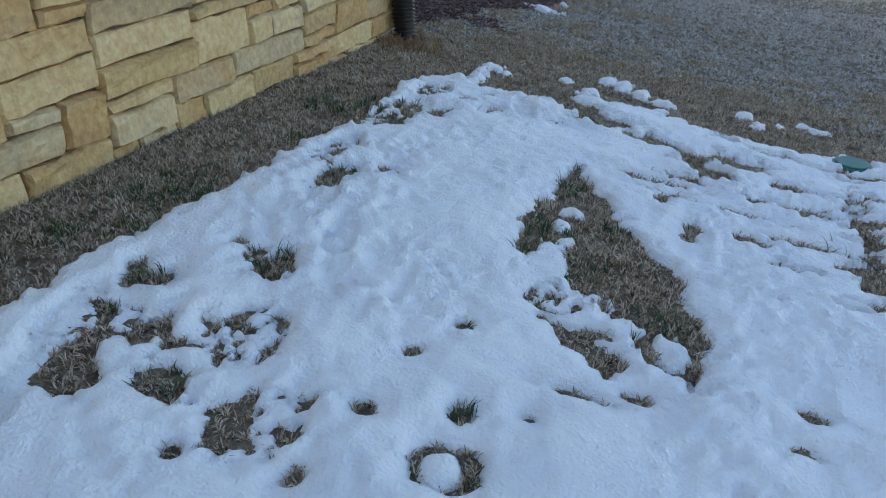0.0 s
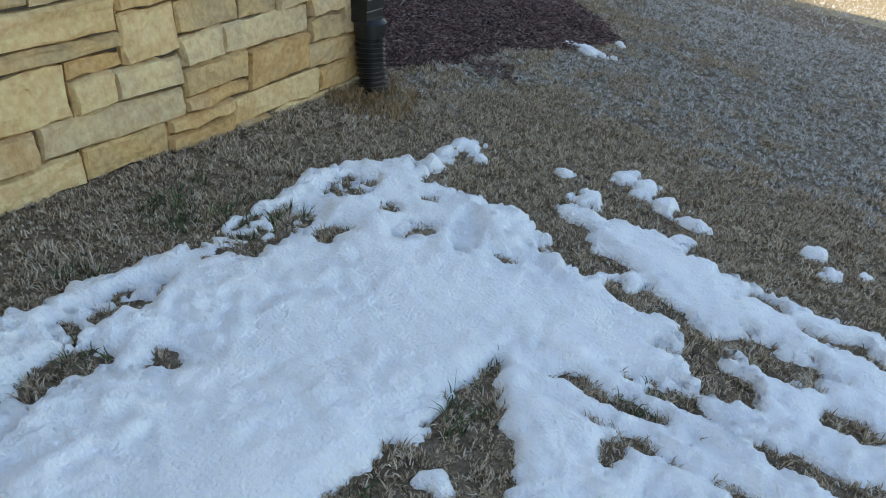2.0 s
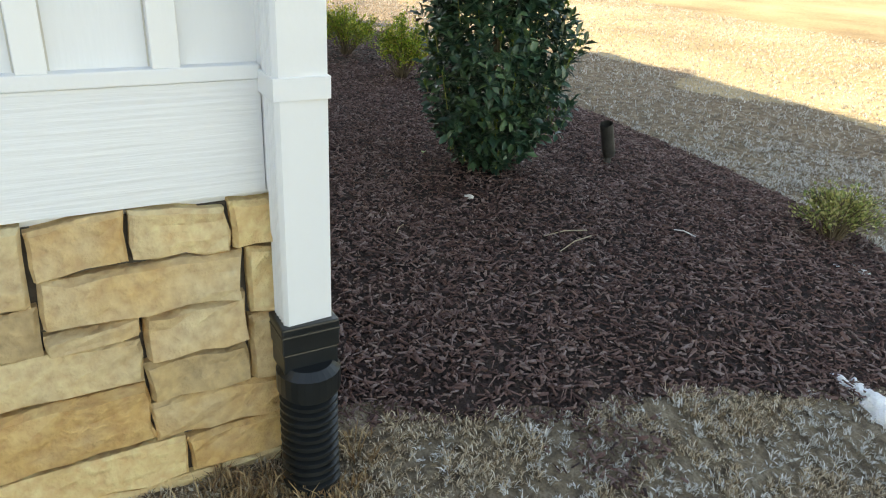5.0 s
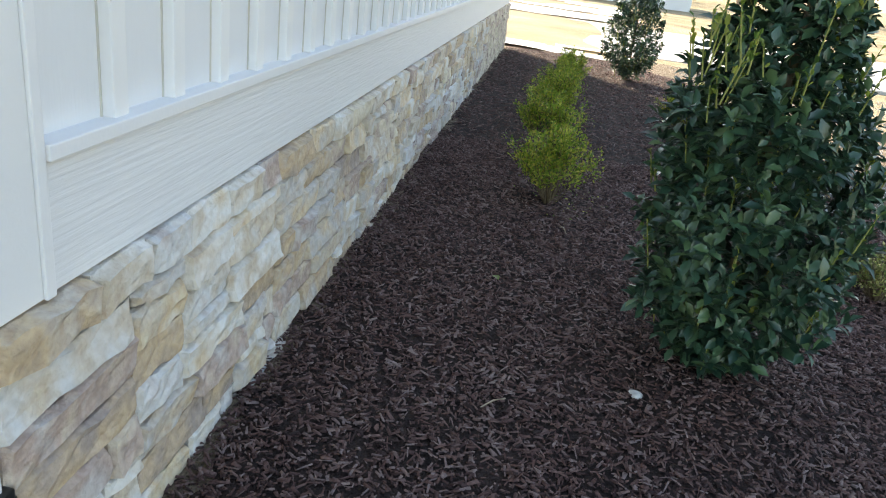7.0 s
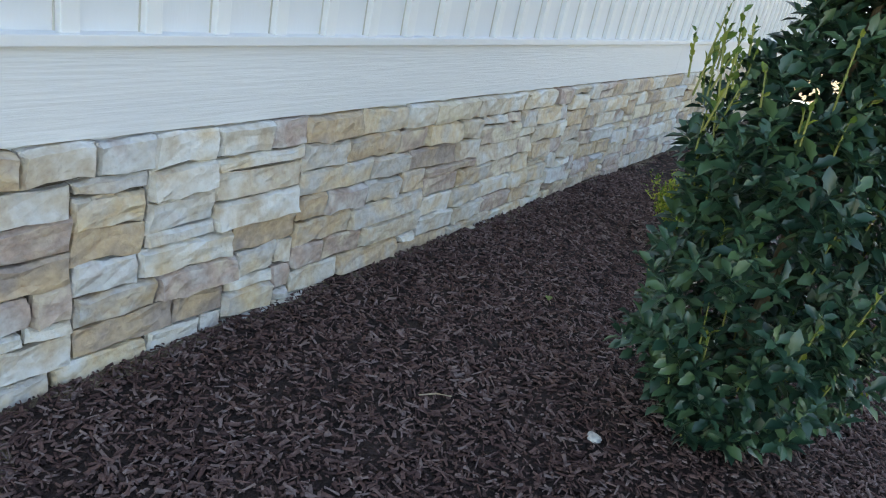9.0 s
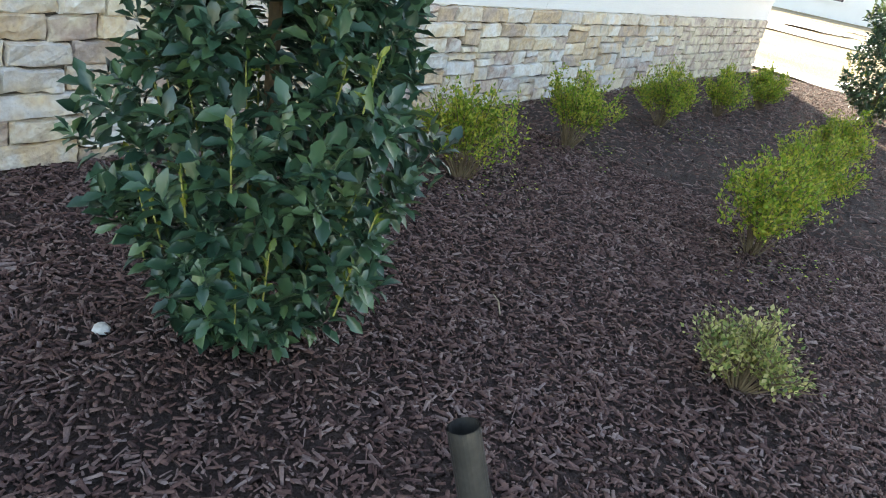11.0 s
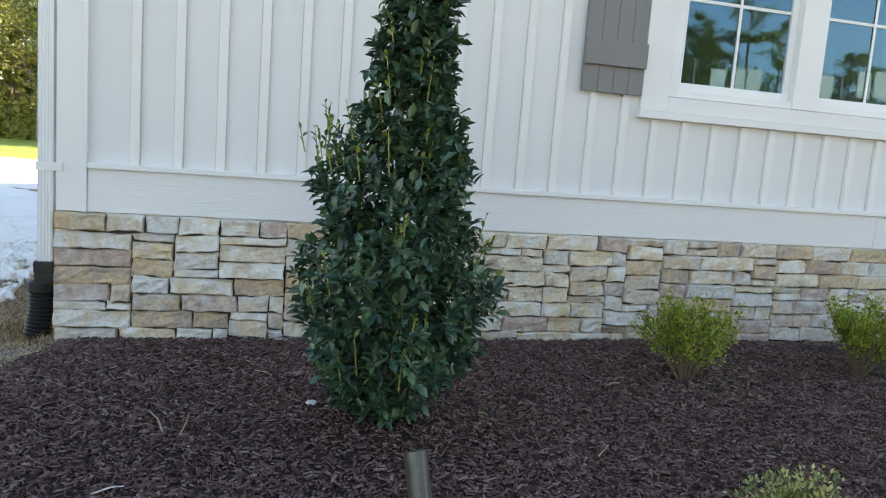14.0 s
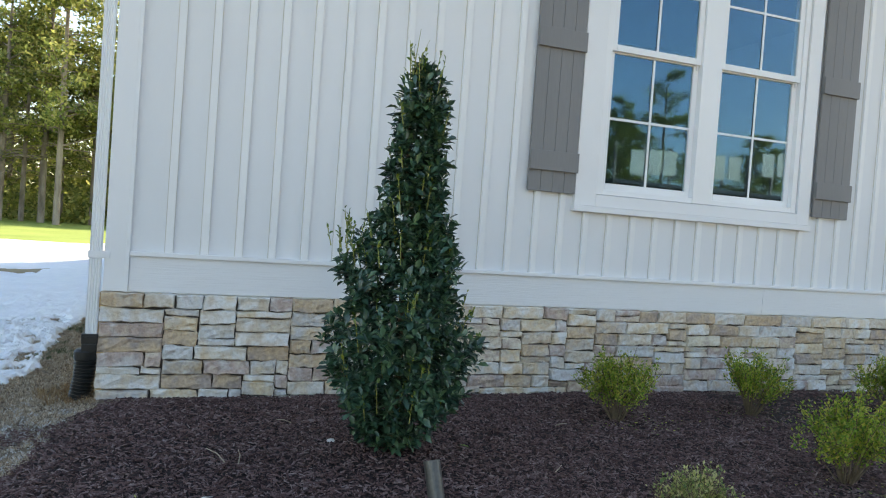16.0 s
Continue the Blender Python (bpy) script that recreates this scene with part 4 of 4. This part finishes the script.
wood_depth = tagged(joined("far_wood", leaf_cloud(random.Random(17), 9000, lambda r: (Vector((r.uniform(-40, 20), r.uniform(68, 76), r.uniform(-0.2, 8) * r.uniform(0.3, 1))), Vector((r.gauss(0, 1), r.gauss(0, 1), r.gauss(0, 1)))), 1.3, OVAL, 0.3, 1), OVAL_FACES, NEEDLE), "dense dark pine wood behind the field", "wood", kind="stuff")
driveway = tagged(part("driveway", boxes((12.2, -9, -0.3, 19.5, 30, 0.005), bevel=0.01), CONCRETE), "pale sunlit concrete driveway", "driveway", kind="structure")
snow_bank = tagged(sheet("snow_verge", np.arange(10.7, 30, 0.15), np.arange(-12, 24, 0.15), lambda X, Y: ground_z(X, Y) + 0.03 + 0.03 * vnoise(X, Y, 1.2, 91, 3), lambda X, Y: (vnoise(X * 0.6, Y * 0.25, 0.8, 93, 3) > -0.1) & ((X < 12.1) | (X > 19.7)) & (Y > -3), SNOW), "white snow lying on the verge beside the driveway", "snow", kind="stuff")


def neighbour(name, x, y, w, d, h, turn, wall, bays):
    """A far house: its facade faces local -y."""
    ob = tagged(empty(name, x, y, -0.2), "far white house with dark shuttered windows and gable roof", "house")
    ob.rotation_euler = (0, 0, radians(turn))
    part("wall", boxes((0, 0, 0, w, d, h)), wall, ob)
    bm = bmesh.new()
    v = [bm.verts.new(c) for c in ((-0.5, -0.5, h), (w + 0.5, -0.5, h), (w + 0.5, d + 0.5, h), (-0.5, d + 0.5, h), (-0.5, d / 2, h + d * 0.35), (w + 0.5, d / 2, h + d * 0.35))]
    for f in ((0, 1, 5, 4), (2, 3, 4, 5), (1, 2, 5), (3, 0, 4), (3, 2, 1, 0)):
        bm.faces.new([v[i] for i in f])
    part("roof", bm, SNOW if wall is TRIM else ROOF, ob)
    for k in range(bays):
        cx = w * (k + 0.5) / bays
        win = part("window", boxes((cx - 0.65, -0.05, 1.0, cx + 0.65, -0.005, 2.5)), DARKGLASS, ob)
        part("window_frame", boxes((cx - 0.75, -0.08, 0.9, cx + 0.75, -0.051, 1.0), (cx - 0.75, -0.08, 2.5, cx + 0.75, -0.051, 2.6), (cx - 0.75, -0.08, 1.0, cx - 0.65, -0.051, 2.5), (cx + 0.65, -0.08, 1.0, cx + 0.75, -0.051, 2.5)), TRIM, win)
        for j in range(5):
            part("slat", boxes((cx - 0.5, -0.09, 1.15 + 0.25 * j, cx + 0.3, -0.051, 1.25 + 0.25 * j)), TRIM, win)
    return ob


neighbour("neighbour_house", 38, 17, 24, 9, 3.0, -90, TRIM, 7)
# Made-up stand out of view; its pale panels only feed the window reflection.
panel_stand = tagged(empty("raised_deck", 28, -29, 0), "made-up tall stand of pale panels, only for the window reflection", "deck")
part("deck_floor", boxes((-6.0, -2.6, 4.4, 6.6, 0.0, 4.6), bevel=0.02), ROOF, panel_stand)
for k in range(8):
    part("post", boxes((-6.0 + 1.78 * k, -0.16, -0.3, -5.86 + 1.78 * k, -0.02, 6.6), bevel=0.01), BARK, panel_stand)
for x, z in ((-5.0, 4.9), (-3.85, 5.0), (-2.9, 5.05), (0.4, 5.15), (1.5, 5.2), (3.9, 5.6), (5.0, 5.7)):
    part("panel", boxes((x, 0.0, z, x + 0.85, 0.04, z + 1.35), bevel=0.01), CREAM, panel_stand)

# ---------- grass, chips and small litter ----------
rs = np.random.RandomState(12)


def blades(n, x0, x1, y0, y1, keep, h0, h1, wide, per=7):
    """Blades that spread from tufts of a few each."""
    n = n // per
    X, Y = rs.uniform(x0, x1, n), rs.uniform(y0, y1, n)
    ok = keep(X, Y)
    X, Y = X[ok], Y[ok]
    tall = rs.uniform(0.7, 1.3, len(X)) * (1 + 0.55 * vnoise(X, Y, 16, 77, 2))
    tilt = rs.uniform(0, math.tau, len(X))
    X, Y, tall, tilt = (np.repeat(q, per) for q in (X, Y, tall, tilt))
    n = len(X)
    a, h = rs.uniform(0, math.tau, n), rs.uniform(h0, h1, n) * tall
    lean = rs.uniform(0.15, 1.0, n) * h
    off = rs.uniform(0, 1, n) * h * 0.3
    X, Y = X + np.cos(a) * off, Y + np.sin(a) * off
    z = ground_z(X, Y) - 0.004
    lx, ly = np.cos(a) * lean + 0.4 * np.cos(tilt) * h, np.sin(a) * lean + 0.4 * np.sin(tilt) * h
    b = a + math.pi / 2 + rs.normal(0, 0.6, n)
    sx, sy = np.cos(b) * wide, np.sin(b) * wide
    P = np.empty((n, 5, 3))
    P[:, 0] = np.stack([X - sx, Y - sy, z], -1)
    P[:, 1] = np.stack([X + sx, Y + sy, z], -1)
    P[:, 2] = np.stack([X + sx * 0.8 + lx * 0.4, Y + sy * 0.8 + ly * 0.4, z + h * 0.65], -1)
    P[:, 3] = np.stack([X - sx * 0.8 + lx * 0.4, Y - sy * 0.8 + ly * 0.4, z + h * 0.65], -1)
    P[:, 4] = np.stack([X + lx, Y + ly, z + h * 0.9], -1)
    return P


BLADE = [(0, 1, 2, 3), (3, 2, 4)]
open_lawn = lambda X, Y: (mulch_d(X, Y) < 0.01) & (snow_f(X, Y) < 0.006) & ~((X > 0) & (Y > -0.02))
frosty = lambda X, Y: vnoise(X, Y, 1.1, 17, 3) + 0.7 * vnoise(X, Y, 9, 18, 2) + np.clip(-X - 0.9, -0.8, 0.4) * 0.5 + np.clip(-Y - 0.3, -1.0, 1.2) * 0.55
tagged(joined("brown_grass", blades(700000, -2.7, 0.02, -2.7, 3.2, lambda X, Y: open_lawn(X, Y) & (frosty(X, Y) < 0.35), 0.009, 0.021, 0.0017), BLADE, GRASS), "short dormant brown lawn grass beside the house", "grass", kind="stuff")
tagged(joined("frosted_grass", blades(420000, -3.2, 2.0, -3.8, 2.0, lambda X, Y: open_lawn(X, Y) & (frosty(X, Y) > 0.15), 0.009, 0.020, 0.0018), BLADE, FROST), "grey frost-covered dormant lawn grass", "grass", kind="stuff")
tagged(joined("weed_grass", blades(30000, -2.2, -0.2, 1.0, 3.2, lambda X, Y: (snow_f(X, Y) < 0.0) & (vnoise(X, Y, 6, 44, 2) > 0.12), 0.015, 0.04, 0.0016), BLADE, GREEN_GRASS), "dark green weedy grass in snow holes", "grass", kind="stuff")
tagged(joined("lawn_tufts", blades(160000, -5.0, 11.0, -9.0, -2.5, lambda X, Y: (mulch_d(X, Y) < -0.02), 0.012, 0.026, 0.0028, 3), BLADE, FROST), "frosted dormant lawn grass in the house's shade", "grass", kind="stuff")


def chips(n, x0, x1, y0, y1, lmin, lmax, spill=None):
    X, Y = rs.uniform(x0, x1, n), rs.uniform(y0, y1, n)
    ok = mulch_d(X, Y) > -0.02
    if spill:
        ok = np.hypot((X - spill[0]) / spill[2], (Y - spill[1]) / spill[2]) + 1.1 * vnoise(X, Y, 13, 8, 3) + rs.uniform(-0.3, 0.3, n) < 0.9
    X, Y = X[ok], Y[ok]
    n = len(X)
    L, W, T = (lmin + (lmax - lmin) * rs.uniform(0, 1, n) ** 1.6) / 2, 0.0016 + 0.0062 * rs.uniform(0, 1, n) ** 2.2, rs.uniform(0.0008, 0.0026, n)
    W = np.minimum(W, L * 0.6)
    yaw, pit, rol = rs.uniform(0, math.tau, n), rs.normal(0, 0.28, n), rs.normal(0, 0.4, n)
    d = np.stack([np.cos(yaw) * np.cos(pit), np.sin(yaw) * np.cos(pit), np.sin(pit)], -1)
    s = np.stack([-np.sin(yaw) * np.cos(rol), np.cos(yaw) * np.cos(rol), np.sin(rol)], -1)
    u = np.cross(d, s)
    c = np.stack([X, Y, (ground_z(X, Y) + 0.01 if spill else mulch_z(X, Y) + 0.005) + rs.uniform(0, 0.008, n)], -1)
    P = np.empty((n, 8, 3))
    for i, (a, b, e) in enumerate(((-1, -1, 0), (1, -0.6, 0), (1, 0.6, 0), (-1, 1, 0), (-0.9, -0.7, 1), (0.9, -0.4, 1), (0.9, 0.4, 1), (-0.9, 0.7, 1))):
        P[:, i] = c + d * (L * a)[:, None] + s * (W * b)[:, None] + u * (T * 2 * e)[:, None]
    return P


CHIP_FACES = [(4, 5, 6, 7), (0, 1, 5, 4), (1, 2, 6, 5), (2, 3, 7, 6), (3, 0, 4, 7)]
tagged(joined("mulch_chips", chips(85000, -0.6, 4.2, -2.9, 0.0, 0.008, 0.042), CHIP_FACES, CHIP), "dark brown shredded bark mulch chips", "mulch", kind="stuff")
tagged(joined("mulch_chips", chips(16000, 4.2, 10.7, -3.0, 0.0, 0.02, 0.06), CHIP_FACES, CHIP), "dark brown shredded bark mulch chips", "mulch", kind="stuff")
tagged(joined("mulch_crumbs", chips(2600, -0.7, 0.1, -1.0, -0.2, 0.01, 0.03, (-0.28, -0.64, 0.13)), CHIP_FACES, CHIP), "bark crumbs spilled onto the lawn edge", "mulch", kind="stuff")
tagged(joined("dry_tuft", blades(4200, -0.42, 0.0, -0.12, 0.42, lambda X, Y: (np.hypot(X + 0.12, Y - 0.12) + 0.16 * vnoise(X, Y, 14, 5, 3) + rs.uniform(-0.1, 0.1, len(X)) < 0.15) & (mulch_d(X, Y) < 0.0), 0.025, 0.05, 0.0019), BLADE, TUFT), "taller reddish dry grass around the drain pipe", "grass", kind="stuff")
for i, (x, y, a, L) in enumerate(((0.55, -1.75, 0.4, 0.09), (0.62, -1.25, 1.9, 0.22), (0.72, -1.28, 1.5, 0.2), (2.2, -1.6, 0.8, 0.12), (1.0, -0.7, 2.4, 0.1), (2.6, -0.9, 0.3, 0.1))):
    dx, dy = math.cos(a) * L / 2, math.sin(a) * L / 2
    tagged(part("twig", tube([(x - dx, y - dy, mz(x - dx, y - dy) + 0.015), (x + 0.008, y, mz(x, y) + 0.022), (x + dx, y + dy, mz(x + dx, y + dy) + 0.016)], [0.003, 0.0028, 0.0018], 5), PALE if i == 0 else STRAW), "thin dry twig lying on the bark mulch", "twig", "fallen twigs")


def litter(name, x, y, size, material, label, cat, seed):
    rng = random.Random(seed)
    bm = bmesh.new()
    bmesh.ops.create_icosphere(bm, subdivisions=2, radius=size)
    for v in bm.verts:
        v.co *= 1 + 0.35 * noise.noise(v.co * (1.2 / size) + Vector((seed, 0, 0)))
        v.co.z *= 0.45
    ob = tagged(part(name, bm, material, None, smooth=True), label, cat)
    ob.location = (x, y, mz(x, y) + size * 0.25 + 0.008)
    ob.rotation_euler = (0, 0, rng.uniform(0, 6))


litter("pebble", 1.18, -1.12, 0.022, PALE, "pale rough stone lying on the mulch", "stone", 1)
for i, (x, y) in enumerate(((1.87, -1.27), (1.9, -0.62))):
    ob = tagged(joined("fallen_leaf", [[(a * 0.06, b * 0.06, c * 0.05) for a, b, c in HOLLY_LEAF]], HOLLY_FACES, HOLLY_TIP), "pale yellow fallen leaf on the mulch", "leaf")
    ob.location = (x, y, mz(x, y) + 0.014)
    ob.rotation_euler = (0.2, 0.1, 1 + i)
_s = leaf_cloud(random.Random(3), 320, lambda r: (Vector((0, 0, 0)), Vector((1, 0, 0))), 0.018, OVAL, 0, 2.0)
_c = ((3.15, -0.9), (4.2, -0.88), (5.4, -1.0), (3.6, -2.12))
for i in range(len(_s)):
    cx, cy = _c[i % 4][0] + rs.normal(0, 0.2), _c[i % 4][1] + rs.normal(0, 0.13)
    _s[i] = (_s[i] - _s[i][0]) * (1, 1, 0.25) + (cx, cy, mz(cx, cy) + 0.016)
tagged(joined("shed_leaves", _s, OVAL_FACES, SHRUB), "scattered pale shed leaves under the shrubs", "leaves", kind="stuff")

lid = tagged(empty("valve_box", -2.29, 0.47, float(ground_z(np.array(-2.29), np.array(0.47)))), "round green plastic valve box lid in the lawn", "valve box")
part("rim", tube([(0, 0, -0.06), (0, 0, 0.016), (0, 0, 0.020)], [0.078, 0.078, 0.074], 28), LID, lid)
part("cover", tube([(0, 0, 0.0205), (0, 0, 0.026), (0, 0, 0.028)], [0.066, 0.066, 0.062], 28), LID, lid)

# ---------- ledge stones ----------
def lay(wall, layout, front, limit, material, rng):
    far = bmesh.new()
    for x0, z0, w, h in layout:
        if x0 < limit:
            bm = stone_mesh(w - 0.006, h - 0.005, rng)
            ob = part("stone", bm, material, wall)
            ob.matrix_basis = pose(x0 + w / 2, 0, z0) if front else pose(0, x0 + w / 2, z0, 0, 0, -90)
        else:
            bm = stone_mesh(w - 0.006, h - 0.005, rng)
            bm.transform(pose(x0 + w / 2, 0, z0) if front else pose(0, x0 + w / 2, z0, 0, 0, -90))
            me = bpy.data.meshes.new("tmp")
            bm.to_mesh(me)
            bm.free()
            far.from_mesh(me)
            bpy.data.meshes.remove(me)
    ob = part("far_stones", far, material, wall)
    ob["kind"] = "stuff"


lay(wall_front, [(x - 0.008, z, w, h) for x, z, w, h in course_stones(HOUSE_X + 0.008, random.Random(8), -0.03, STONE_TOP)], True, 7.0, STONE_F, random.Random(2))
lay(wall_side, [(y + 0.006, z, w, h) for y, z, w, h in course_stones(6.0, random.Random(15), -0.05, STONE_TOP, 0.05, (0.17, 0.52), (1, 2, 2, 2, 2, 2, 3))], False, 5.0, STONE_S, random.Random(3))
